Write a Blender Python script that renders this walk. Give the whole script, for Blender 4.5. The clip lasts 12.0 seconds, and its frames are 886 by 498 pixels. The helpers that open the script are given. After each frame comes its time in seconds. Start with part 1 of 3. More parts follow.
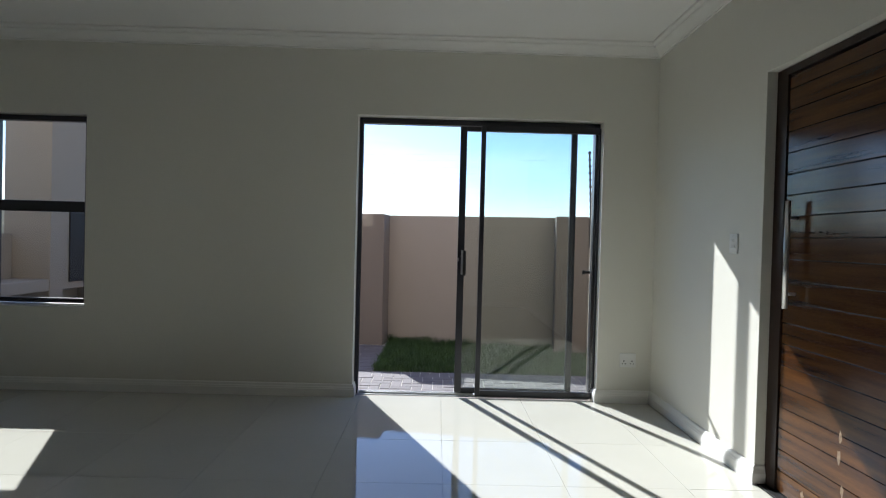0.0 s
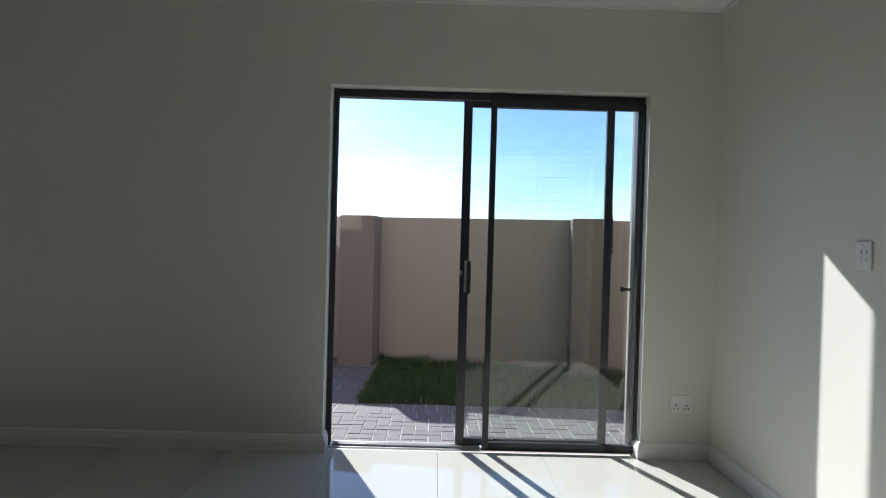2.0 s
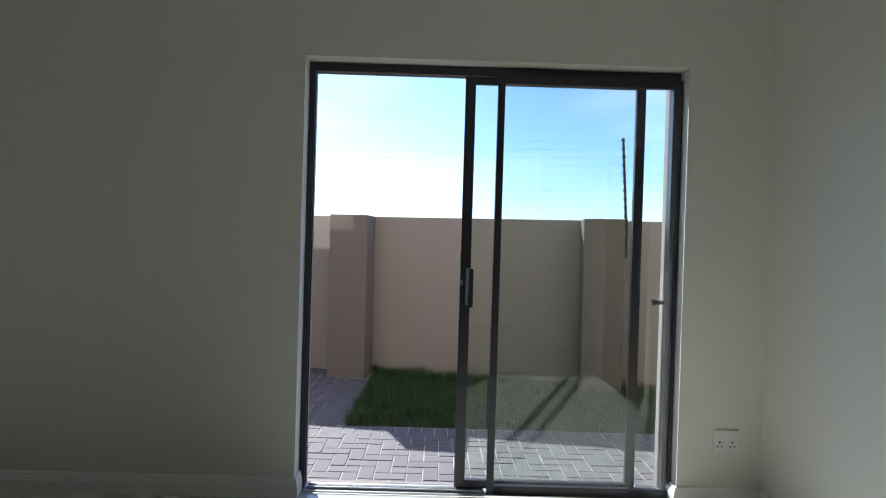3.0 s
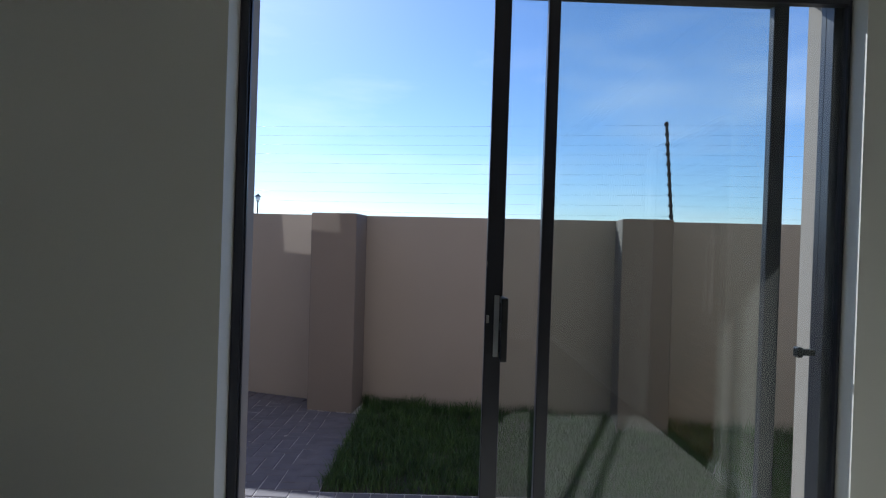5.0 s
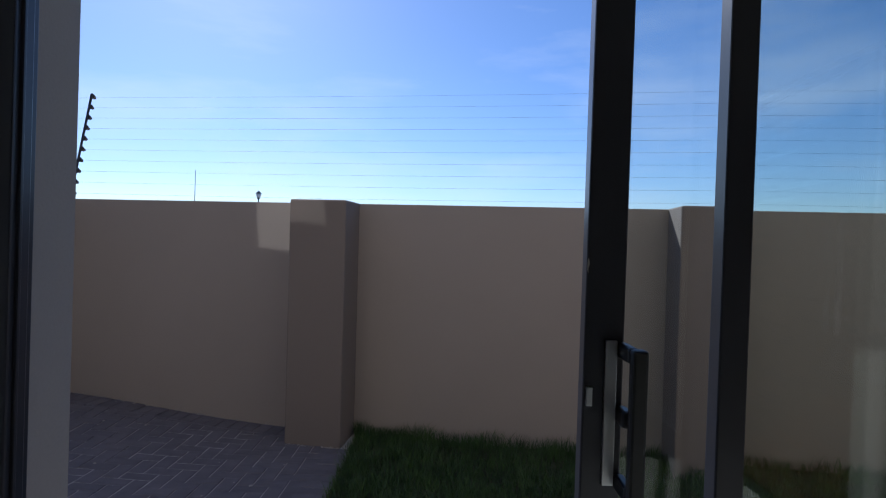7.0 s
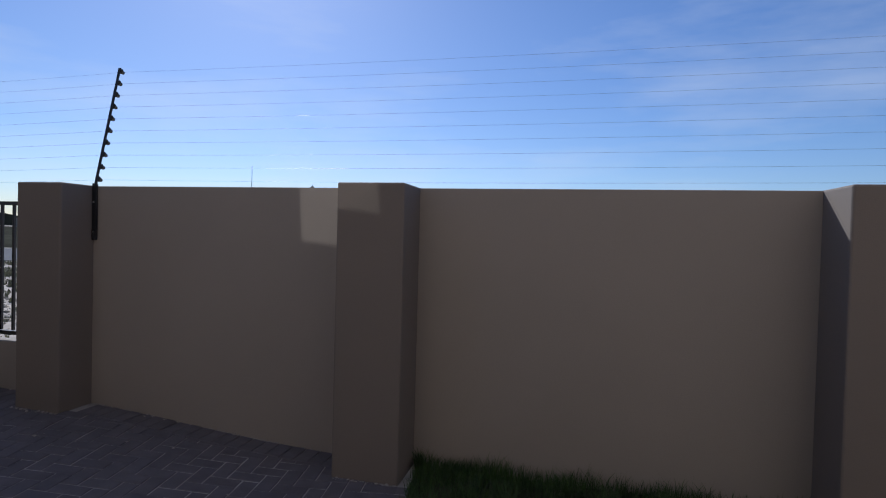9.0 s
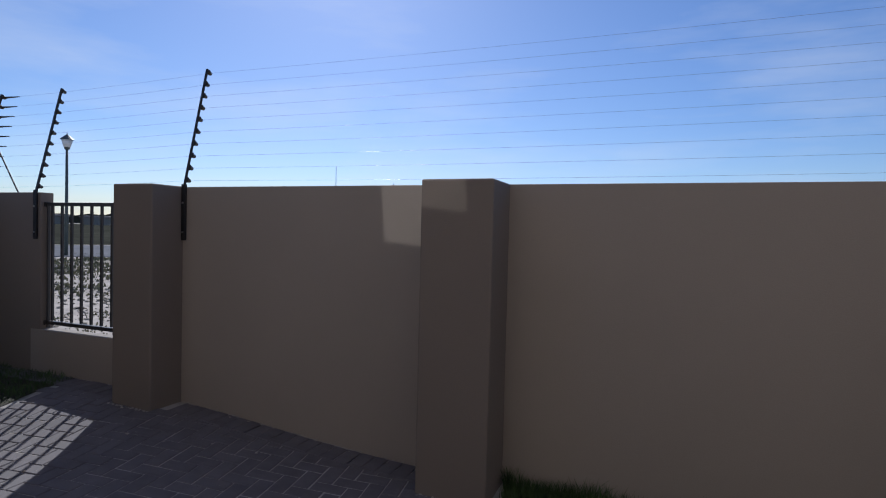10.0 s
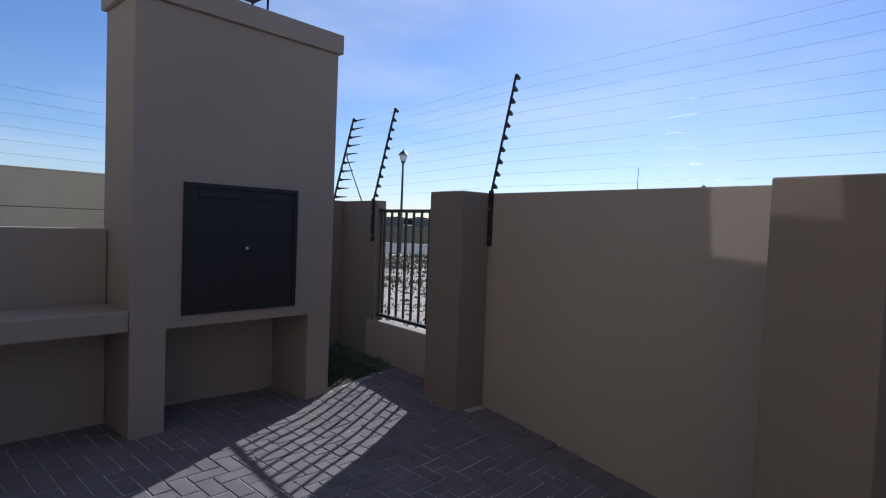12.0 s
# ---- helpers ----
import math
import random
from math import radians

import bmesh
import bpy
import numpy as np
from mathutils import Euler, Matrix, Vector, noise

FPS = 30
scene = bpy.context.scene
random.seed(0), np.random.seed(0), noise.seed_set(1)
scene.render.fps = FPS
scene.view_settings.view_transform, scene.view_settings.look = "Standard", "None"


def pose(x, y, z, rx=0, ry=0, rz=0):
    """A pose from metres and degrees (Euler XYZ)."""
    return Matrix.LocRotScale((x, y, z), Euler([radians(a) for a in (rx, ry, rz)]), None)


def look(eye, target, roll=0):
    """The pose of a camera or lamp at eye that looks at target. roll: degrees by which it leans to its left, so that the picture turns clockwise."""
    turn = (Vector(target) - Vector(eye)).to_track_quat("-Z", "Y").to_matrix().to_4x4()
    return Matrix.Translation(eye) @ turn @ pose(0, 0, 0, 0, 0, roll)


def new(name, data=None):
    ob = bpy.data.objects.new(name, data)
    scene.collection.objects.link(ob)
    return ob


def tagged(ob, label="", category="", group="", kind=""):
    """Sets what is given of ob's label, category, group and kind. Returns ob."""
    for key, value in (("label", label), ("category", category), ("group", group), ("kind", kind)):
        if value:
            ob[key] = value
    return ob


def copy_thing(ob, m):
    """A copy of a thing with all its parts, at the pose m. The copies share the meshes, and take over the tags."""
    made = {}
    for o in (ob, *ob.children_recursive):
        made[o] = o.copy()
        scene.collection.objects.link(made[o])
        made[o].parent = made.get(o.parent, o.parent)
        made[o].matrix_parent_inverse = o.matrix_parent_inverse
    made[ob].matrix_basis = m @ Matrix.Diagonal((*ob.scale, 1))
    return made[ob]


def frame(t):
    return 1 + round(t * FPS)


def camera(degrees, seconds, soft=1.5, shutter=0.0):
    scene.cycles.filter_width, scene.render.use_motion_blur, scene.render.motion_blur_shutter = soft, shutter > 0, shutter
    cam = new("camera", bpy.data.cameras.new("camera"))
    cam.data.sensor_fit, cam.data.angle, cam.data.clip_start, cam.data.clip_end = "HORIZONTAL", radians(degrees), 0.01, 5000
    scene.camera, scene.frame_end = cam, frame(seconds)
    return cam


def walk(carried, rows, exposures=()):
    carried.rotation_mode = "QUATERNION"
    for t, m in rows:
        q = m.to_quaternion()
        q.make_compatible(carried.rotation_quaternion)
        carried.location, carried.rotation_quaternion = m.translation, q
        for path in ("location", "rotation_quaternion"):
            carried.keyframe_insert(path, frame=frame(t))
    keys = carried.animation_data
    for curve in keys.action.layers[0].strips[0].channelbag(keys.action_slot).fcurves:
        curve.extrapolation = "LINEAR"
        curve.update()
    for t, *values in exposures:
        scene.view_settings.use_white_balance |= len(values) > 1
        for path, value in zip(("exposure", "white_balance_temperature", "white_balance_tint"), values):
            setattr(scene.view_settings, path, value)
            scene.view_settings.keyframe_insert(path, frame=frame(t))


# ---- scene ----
cam = camera(76.3, 12.0, soft=1.15)
PATH = [
    (0, (0.607, -4.253, 1.196), (0.629, -2.254, 1.166), 1.5),
    (0.5, (0.58, -4.031, 1.209), (0.599, -2.031, 1.183), 1.6),
    (1, (0.603, -3.804, 1.211), (0.624, -1.804, 1.187), 1.6),
    (1.5, (0.633, -3.528, 1.229), (0.661, -1.528, 1.206), 1.6),
    (2, (0.626, -3.271, 1.221), (0.649, -1.272, 1.203), 1.6),
    (2.5, (0.627, -2.992, 1.239), (0.645, -0.992, 1.22), 1.6),
    (3, (0.649, -2.72, 1.238), (0.67, -0.72, 1.222), 1.7),
    (5, (0.617, -1.634, 1.273), (0.635, 0.366, 1.261), 1.9),
    (5.5, (0.573, -1.337, 1.261), (0.589, 0.663, 1.251), 1.9),
    (6, (0.559, -1.114, 1.255), (0.576, 0.886, 1.243), 2.0),
    (6.5, (0.594, -0.86, 1.262), (0.608, 1.14, 1.25), 1.9),
    (7, (0.578, -0.64, 1.244), (0.584, 1.36, 1.226), 1.9),
    (7.5, (0.538, -0.402, 1.229), (0.537, 1.597, 1.201), 1.9),
    (7.7, (0.518, -0.338, 1.227), (0.518, 1.662, 1.201), 2.2),
    (9.5, (0.358, 0.298, 1.228), (0.069, 2.276, 1.175), 1.6),
    (10, (0.306, 0.408, 1.244), (-0.142, 2.356, 1.182), 1.7),
    (10.5, (0.254, 0.537, 1.26), (-0.465, 2.402, 1.187), 1.9),
    (11, (0.208, 0.63, 1.263), (-0.758, 2.38, 1.188), 2.1),
    (11.5, (0.153, 0.689, 1.268), (-1.047, 2.287, 1.184), 2.2),
    (12, (0.085, 0.713, 1.273), (-1.265, 2.187, 1.185), 2.4),
]
walk(cam, [(t, look(eye, target, roll)) for t, eye, target, roll in PATH],
     exposures=[(0.0, 0.96, 6050, 8), (1.5, 0.80, 6050, 8), (3.0, 0.93, 5950, 8), (5.0, 0.27, 5700, 9), (6.0, 0.05, 5600, 9), (6.5, 0.13, 5650, 9), (7.0, -0.10, 5600, 10), (7.7, -0.38, 5650, 10), (9.5, -0.45, 5850, 10.5), (12.0, -0.24, 5900, 11)])

# ---- sky and sun ----
SUN_WAY = Vector((0.444, -1.0, -0.765)).normalized()      # the way the sunlight travels
SUN_ELEV = math.asin(-SUN_WAY.z)
SUN_AZ = math.atan2(-SUN_WAY.x, -SUN_WAY.y)             # from +y, towards +x

world = bpy.data.worlds.new("sky")
scene.world = world
world.use_nodes = True
wn, wl = world.node_tree.nodes, world.node_tree.links
wn.clear()
w_out, w_bg = wn.new("ShaderNodeOutputWorld"), wn.new("ShaderNodeBackground")
w_sky = wn.new("ShaderNodeTexSky")
w_sky.sky_type, w_sky.sun_disc = "NISHITA", False
w_sky.sun_elevation, w_sky.sun_rotation = SUN_ELEV, SUN_AZ
w_sky.air_density, w_sky.dust_density, w_sky.ozone_density = 1.0, 0.3, 3.5
w_co, w_map = wn.new("ShaderNodeTexCoord"), wn.new("ShaderNodeMapping")
w_map.inputs["Scale"].default_value = (1.6, 1.6, 7.0)
w_noise = wn.new("ShaderNodeTexNoise")
w_noise.inputs["Scale"].default_value, w_noise.inputs["Detail"].default_value = 1.7, 6.0
w_noise.inputs["Roughness"].default_value = 0.55
w_ramp = wn.new("ShaderNodeValToRGB")
w_ramp.color_ramp.elements[0].position, w_ramp.color_ramp.elements[1].position = 0.44, 0.84
w_ramp.color_ramp.elements[0].color, w_ramp.color_ramp.elements[1].color = (0, 0, 0, 1), (0.40, 0.40, 0.40, 1)
w_mix = wn.new("ShaderNodeMix")
w_mix.data_type = "RGBA"
w_mix.inputs[7].default_value = (9.0, 9.3, 9.8, 1)
wl.new(w_co.outputs["Generated"], w_map.inputs["Vector"])
wl.new(w_map.outputs["Vector"], w_noise.inputs["Vector"])
wl.new(w_noise.outputs["Fac"], w_ramp.inputs["Fac"])
wl.new(w_ramp.outputs["Color"], w_mix.inputs[0])
w_hsv = wn.new("ShaderNodeHueSaturation")
w_hsv.inputs["Saturation"].default_value = 1.06
w_hsv.inputs["Hue"].default_value = 0.503
wl.new(w_sky.outputs["Color"], w_hsv.inputs["Color"])
w_tint = wn.new("ShaderNodeMix")
w_tint.data_type, w_tint.blend_type = "RGBA", "MULTIPLY"
w_tint.inputs[0].default_value = 1.0
w_tint.inputs[7].default_value = (0.95, 1.0, 1.15, 1)
wl.new(w_hsv.outputs["Color"], w_tint.inputs[6])
wl.new(w_tint.outputs[2], w_mix.inputs[6])
wl.new(w_mix.outputs[2], w_bg.inputs["Color"])
wl.new(w_bg.outputs["Background"], w_out.inputs["Surface"])
w_bg.inputs["Strength"].default_value = 0.109

sun_data = bpy.data.lights.new("sun", "SUN")
sun_data.energy, sun_data.angle, sun_data.color = 5.0, radians(0.55), (1.0, 0.975, 0.935)
sun_ob = new("sun", sun_data)
sun_ob.matrix_world = Matrix.Translation((-5, 9, 8)) @ SUN_WAY.to_track_quat("-Z", "Y").to_matrix().to_4x4()


# the pane of the upper window throws a patch of sunlight back onto the garden wall
# an added area lamp stands in for this reflection
back_data = bpy.data.lights.new("upper_window_glint", "AREA")
back_data.shape, back_data.size, back_data.size_y = "RECTANGLE", 0.74, 0.60
back_data.spread, back_data.energy, back_data.color = radians(0.7), 0.40, (1.0, 0.95, 0.88)
back_ob = new("upper_window_glint", back_data)
BACK_WAY = Vector((SUN_WAY.x, -SUN_WAY.y, SUN_WAY.z))
b_level = BACK_WAY.cross(Vector((0, 0, 1))).normalized()
b_pane = (Vector((1, 0, 0)) - BACK_WAY * BACK_WAY.x).normalized()
b_x = (b_level * 0.62 + b_pane * 0.38).normalized()
b_y = BACK_WAY.cross(b_x) * -1
back_ob.matrix_world = Matrix.Translation((-2.08, 0.32, 4.18)) @ Matrix((b_x, b_y, -BACK_WAY)).transposed().to_4x4()


# ---- materials ----
def mat(name, color, rough=0.6, metal=0.0, vary=0.12, scale=6.0, bump=0.0, bump_scale=120.0, tint=None, random=0.0, coat=0.0, spec=0.5, stretch=(1, 1, 1), island=0.0):
    """A plain surface with large soft variation, fine grain in its relief, and a change from piece to piece."""
    m = bpy.data.materials.new(name)
    m.use_nodes = True
    n, l = m.node_tree.nodes, m.node_tree.links
    p = n["Principled BSDF"]
    p.inputs["Roughness"].default_value, p.inputs["Metallic"].default_value = rough, metal
    p.inputs["Coat Weight"].default_value = coat
    p.inputs["Specular IOR Level"].default_value = spec
    co, mp = n.new("ShaderNodeTexCoord"), n.new("ShaderNodeMapping")
    mp.inputs["Scale"].default_value = stretch
    geo = n.new("ShaderNodeNewGeometry")
    l.new(geo.outputs["Position"], mp.inputs["Vector"])
    big, fine = n.new("ShaderNodeTexNoise"), n.new("ShaderNodeTexNoise")
    big.inputs["Scale"].default_value, big.inputs["Detail"].default_value = scale, 5.0
    fine.inputs["Scale"].default_value, fine.inputs["Detail"].default_value = bump_scale, 4.0
    for tex in (big, fine):
        l.new(mp.outputs["Vector"], tex.inputs["Vector"])
    mix = n.new("ShaderNodeMix")
    mix.data_type = "RGBA"
    dark = tuple(c * (1 - vary) for c in color) if tint is None else tint
    mix.inputs[6].default_value = (*dark, 1)
    mix.inputs[7].default_value = (*[min(1, c * (1 + vary)) for c in color], 1)
    add = n.new("ShaderNodeMath")
    add.operation = "MULTIPLY_ADD"
    add.inputs[1].default_value, add.inputs[2].default_value = 0.45, 0.0
    l.new(fine.outputs["Fac"], add.inputs[0])
    sm = n.new("ShaderNodeMath")
    sm.operation = "MULTIPLY_ADD"
    sm.inputs[1].default_value = 0.9
    l.new(big.outputs["Fac"], sm.inputs[0])
    l.new(add.outputs[0], sm.inputs[2])
    rng = n.new("ShaderNodeMapRange")
    rng.inputs["From Min"].default_value, rng.inputs["From Max"].default_value = 0.4, 0.95
    l.new(sm.outputs[0], rng.inputs["Value"])
    l.new(rng.outputs["Result"], mix.inputs[0])
    last = mix.outputs[2]
    if random or island:
        src = n.new("ShaderNodeObjectInfo").outputs["Random"] if random else geo.outputs["Random Per Island"]
        hsv, mr = n.new("ShaderNodeHueSaturation"), n.new("ShaderNodeMapRange")
        mr.inputs["To Min"].default_value, mr.inputs["To Max"].default_value = 1 - (random or island), 1 + (random or island)
        l.new(src, mr.inputs["Value"])
        l.new(mr.outputs["Result"], hsv.inputs["Value"])
        l.new(last, hsv.inputs["Color"])
        last = hsv.outputs["Color"]
    l.new(last, p.inputs["Base Color"])
    if bump:
        b = n.new("ShaderNodeBump")
        b.inputs["Strength"].default_value, b.inputs["Distance"].default_value = 0.6, bump
        l.new(fine.outputs["Fac"], b.inputs["Height"])
        l.new(b.outputs["Normal"], p.inputs["Normal"])
    rv = n.new("ShaderNodeMapRange")
    rv.inputs["To Min"].default_value, rv.inputs["To Max"].default_value = max(0.0, rough * 0.85), min(1.0, rough * 1.15)
    l.new(big.outputs["Fac"], rv.inputs["Value"])
    l.new(rv.outputs["Result"], p.inputs["Roughness"])
    return m


def glass(name, tint=(0.925, 0.95, 0.935)):
    """Thin window glass: clear, with the gloss that grows towards grazing sight."""
    m = bpy.data.materials.new(name)
    m.use_nodes = True
    n, l = m.node_tree.nodes, m.node_tree.links
    n.clear()
    out, mix, face = n.new("ShaderNodeOutputMaterial"), n.new("ShaderNodeMixShader"), n.new("ShaderNodeLayerWeight")
    clear, shine = n.new("ShaderNodeBsdfTransparent"), n.new("ShaderNodeBsdfGlossy")
    power, gloss = n.new("ShaderNodeMath"), n.new("ShaderNodeMath")
    face.inputs["Blend"].default_value = 0.5
    power.operation, gloss.operation = "POWER", "MULTIPLY_ADD"
    power.inputs[1].default_value, gloss.inputs[1].default_value, gloss.inputs[2].default_value = 5.0, 0.955, 0.045
    clear.inputs["Color"].default_value = (*tint, 1)
    shine.inputs["Roughness"].default_value = 0.0
    l.new(face.outputs["Facing"], power.inputs[0])
    l.new(power.outputs[0], gloss.inputs[0])
    l.new(gloss.outputs[0], mix.inputs["Fac"])
    l.new(clear.outputs[0], mix.inputs[1])
    l.new(shine.outputs[0], mix.inputs[2])
    l.new(mix.outputs[0], out.inputs["Surface"])
    return m


M_WALL = mat("interior_paint", (0.73, 0.715, 0.64), 0.62, vary=0.025, scale=1.3, bump=0.0006, bump_scale=260)
M_CEIL = mat("ceiling_paint", (0.80, 0.79, 0.76), 0.8, vary=0.02, scale=2, bump=0.0004, bump_scale=200)
M_TRIM = mat("white_gloss_trim", (0.82, 0.81, 0.77), 0.38, vary=0.03, scale=5, bump=0.0002)
M_TILE = mat("polished_porcelain", (0.54, 0.53, 0.47), 0.03, vary=0.03, scale=2.5, bump=0.00002, bump_scale=300, random=0.015)
M_GROUT = mat("tile_grout", (0.43, 0.42, 0.37), 0.85, vary=0.06, scale=20, bump=0.0005)
M_TAUPE = mat("taupe_plaster", (0.365, 0.312, 0.264), 0.85, vary=0.06, scale=1.1, bump=0.0016, bump_scale=170)
# M_TAUPE's plaster at about 0.87 of its tone, for barbecue and counter
M_BRAAI = mat("taupe_plaster_darker", (0.318, 0.268, 0.228), 0.88, vary=0.07, scale=1.3, bump=0.0018, bump_scale=150)
M_PIER = mat("brown_pier_plaster", (0.222, 0.182, 0.152), 0.85, vary=0.06, scale=1.4, bump=0.0016, bump_scale=170)
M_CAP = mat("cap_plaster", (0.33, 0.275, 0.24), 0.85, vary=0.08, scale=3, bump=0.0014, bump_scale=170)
M_ALU = mat("charcoal_powder_coat", (0.032, 0.032, 0.040), 0.30, vary=0.03, scale=14, bump=0.00008, bump_scale=500)
M_SILL = mat("natural_aluminium", (0.62, 0.62, 0.62), 0.35, 0.9, vary=0.08, scale=25, stretch=(1, 8, 1))
M_STEEL = mat("brushed_steel", (0.60, 0.60, 0.60), 0.28, 1.0, vary=0.06, scale=30, stretch=(1, 1, 0.05))
M_GLASS = glass("clear_glass")
M_PLASTIC = mat("white_plastic", (0.78, 0.78, 0.75), 0.35, vary=0.02)
M_DARK = mat("dark_plastic", (0.02, 0.02, 0.02), 0.4, vary=0.1)
M_BLACK = mat("black_steel", (0.014, 0.0125, 0.015), 0.68, 0.0, vary=0.25, scale=6, bump=0.0002, bump_scale=220)
M_GATE = mat("bronze_steel_paint", (0.040, 0.034, 0.032), 0.45, vary=0.2, scale=10, bump=0.0002)
M_POST = mat("galvanised_black_post", (0.016, 0.016, 0.018), 0.5, vary=0.2, scale=15)
M_WIRE = mat("fence_wire", (0.15, 0.15, 0.16), 0.4, 0.6, vary=0.1)
M_PAVER = mat("clay_grey_paver", (0.150, 0.133, 0.137), 0.80, vary=0.26, scale=9, bump=0.0022, bump_scale=190, random=0.07)
M_PAVER_FAR = mat("clay_grey_paver_joined", (0.150, 0.133, 0.137), 0.80, vary=0.26, scale=9, bump=0.0022, bump_scale=190, island=0.07)
M_SANDJOINT = mat("joint_sand", (0.48, 0.445, 0.40), 0.95, vary=0.2, scale=5, tint=(0.25, 0.23, 0.205), bump=0.002, bump_scale=400)
M_SOIL = mat("lawn_soil", (0.045, 0.040, 0.022), 0.95, vary=0.4, scale=18, bump=0.006, bump_scale=60)
M_GRASS = mat("lawn_grass", (0.062, 0.112, 0.026), 0.6, vary=0.35, scale=7, tint=(0.018, 0.042, 0.010), island=0.35)
M_PRECAST = mat("cream_precast_concrete", (0.66, 0.65, 0.53), 0.85, vary=0.10, scale=3, bump=0.002, bump_scale=140)
M_CLAY = mat("door_varnish", (0.098, 0.040, 0.010), 0.13, vary=0.25, scale=3.2, tint=(0.020, 0.0075, 0.0045), bump=0.00008, bump_scale=80, stretch=(1, 0.55, 9), random=0.22, coat=0.0, spec=0.4)
M_SCUFF = mat("plaster_dust", (0.40, 0.36, 0.31), 0.9, vary=0.3, scale=40)
M_DOORFRAME = mat("dark_door_frame_stain", (0.026, 0.013, 0.009), 0.3, vary=0.3, scale=6, stretch=(1, 1, 0.3), spec=0.35)
M_DOORDUST = mat("door_dust", (0.24, 0.165, 0.095), 0.7, vary=0.45, scale=60)
M_LAMPGLASS = mat("lantern_glass", (0.80, 0.80, 0.78), 0.3, vary=0.05)
M_LAMPPOST = mat("lamp_post_paint", (0.07, 0.09, 0.09), 0.5, vary=0.15)
M_SHRUB = mat("veld_shrub", (0.20, 0.185, 0.10), 0.8, vary=0.4, scale=4, island=0.4)
M_FAR = mat("far_tree_line", (0.050, 0.046, 0.032), 0.95, vary=0.3, scale=0.2, spec=0.0)
M_CLOD = mat("dry_earth_clod", (0.36, 0.31, 0.24), 0.95, vary=0.3, scale=8, bump=0.004, bump_scale=60, island=0.4, spec=0.1)
M_FARHOUSE = mat("far_house_wall", (0.30, 0.27, 0.23), 0.9, vary=0.1)
M_FARROAD = mat("far_grey_road", (0.22, 0.215, 0.215), 0.9, vary=0.15, scale=0.5, spec=0.0)
M_FARVELD = mat("far_green_scrub", (0.062, 0.060, 0.045), 0.95, vary=0.45, scale=0.12, bump=0.05, bump_scale=2, spec=0.0)


def ground_mat():
    m = mat("sandy_veld", (0.54, 0.47, 0.395), 0.95, vary=0.28, scale=0.8, bump=0.03, bump_scale=6, spec=0.0)
    n, l = m.node_tree.nodes, m.node_tree.links
    p = n["Principled BSDF"]
    old = p.inputs["Base Color"].links[0].from_socket
    geo, tex = n.new("ShaderNodeNewGeometry"), n.new("ShaderNodeTexNoise")
    tex.inputs["Scale"].default_value, tex.inputs["Detail"].default_value = 0.16, 6.0
    l.new(geo.outputs["Position"], tex.inputs["Vector"])
    rmp = n.new("ShaderNodeValToRGB")
    rmp.color_ramp.elements[0].position, rmp.color_ramp.elements[1].position = 0.50, 0.60
    mix = n.new("ShaderNodeMix")
    mix.data_type = "RGBA"
    mix.inputs[7].default_value = (0.13, 0.13, 0.075, 1)
    l.new(tex.outputs["Fac"], rmp.inputs["Fac"])
    l.new(rmp.outputs["Color"], mix.inputs[0])
    l.new(old, mix.inputs[6])
    l.new(mix.outputs[2], p.inputs["Base Color"])
    return m


M_GROUND = ground_mat()


# ---- makers ----
def add_box(bm, x0, y0, z0, x1, y1, z1):
    vs = [bm.verts.new(c) for c in ((x0, y0, z0), (x1, y0, z0), (x1, y1, z0), (x0, y1, z0), (x0, y0, z1), (x1, y0, z1), (x1, y1, z1), (x0, y1, z1))]
    for q in ((3, 2, 1, 0), (4, 5, 6, 7), (0, 1, 5, 4), (1, 2, 6, 5), (2, 3, 7, 6), (3, 0, 4, 7)):
        bm.faces.new([vs[i] for i in q])
    return vs


def boxes(*rows, bevel=0.0, segments=2):
    bm = bmesh.new()
    for r in rows:
        one = bmesh.new()
        x0, y0, z0, x1, y1, z1 = r
        add_box(one, min(x0, x1), min(y0, y1), min(z0, z1), max(x0, x1), max(y0, y1), max(z0, z1))
        if bevel:
            bmesh.ops.bevel(one, geom=one.edges[:], offset=bevel, segments=segments, profile=0.5, affect="EDGES", clamp_overlap=True)
        join(bm, one)
    return bm


def join(bm, other, m=None):
    tmp = bpy.data.meshes.new("tmp")
    if m is not None:
        bmesh.ops.transform(other, matrix=m, verts=other.verts[:])
    other.to_mesh(tmp)
    other.free()
    bm.from_mesh(tmp)
    bpy.data.meshes.remove(tmp)
    return bm


def rod(a, b, r0, r1=None, n=10):
    """A round bar from a to b."""
    bm = bmesh.new()
    a, b = Vector(a), Vector(b)
    bmesh.ops.create_cone(bm, cap_ends=True, segments=n, radius1=r0, radius2=r0 if r1 is None else r1, depth=(b - a).length)
    m = Matrix.Translation((a + b) / 2) @ (b - a).to_track_quat("Z", "Y").to_matrix().to_4x4()
    bmesh.ops.transform(bm, matrix=m, verts=bm.verts[:])
    return bm


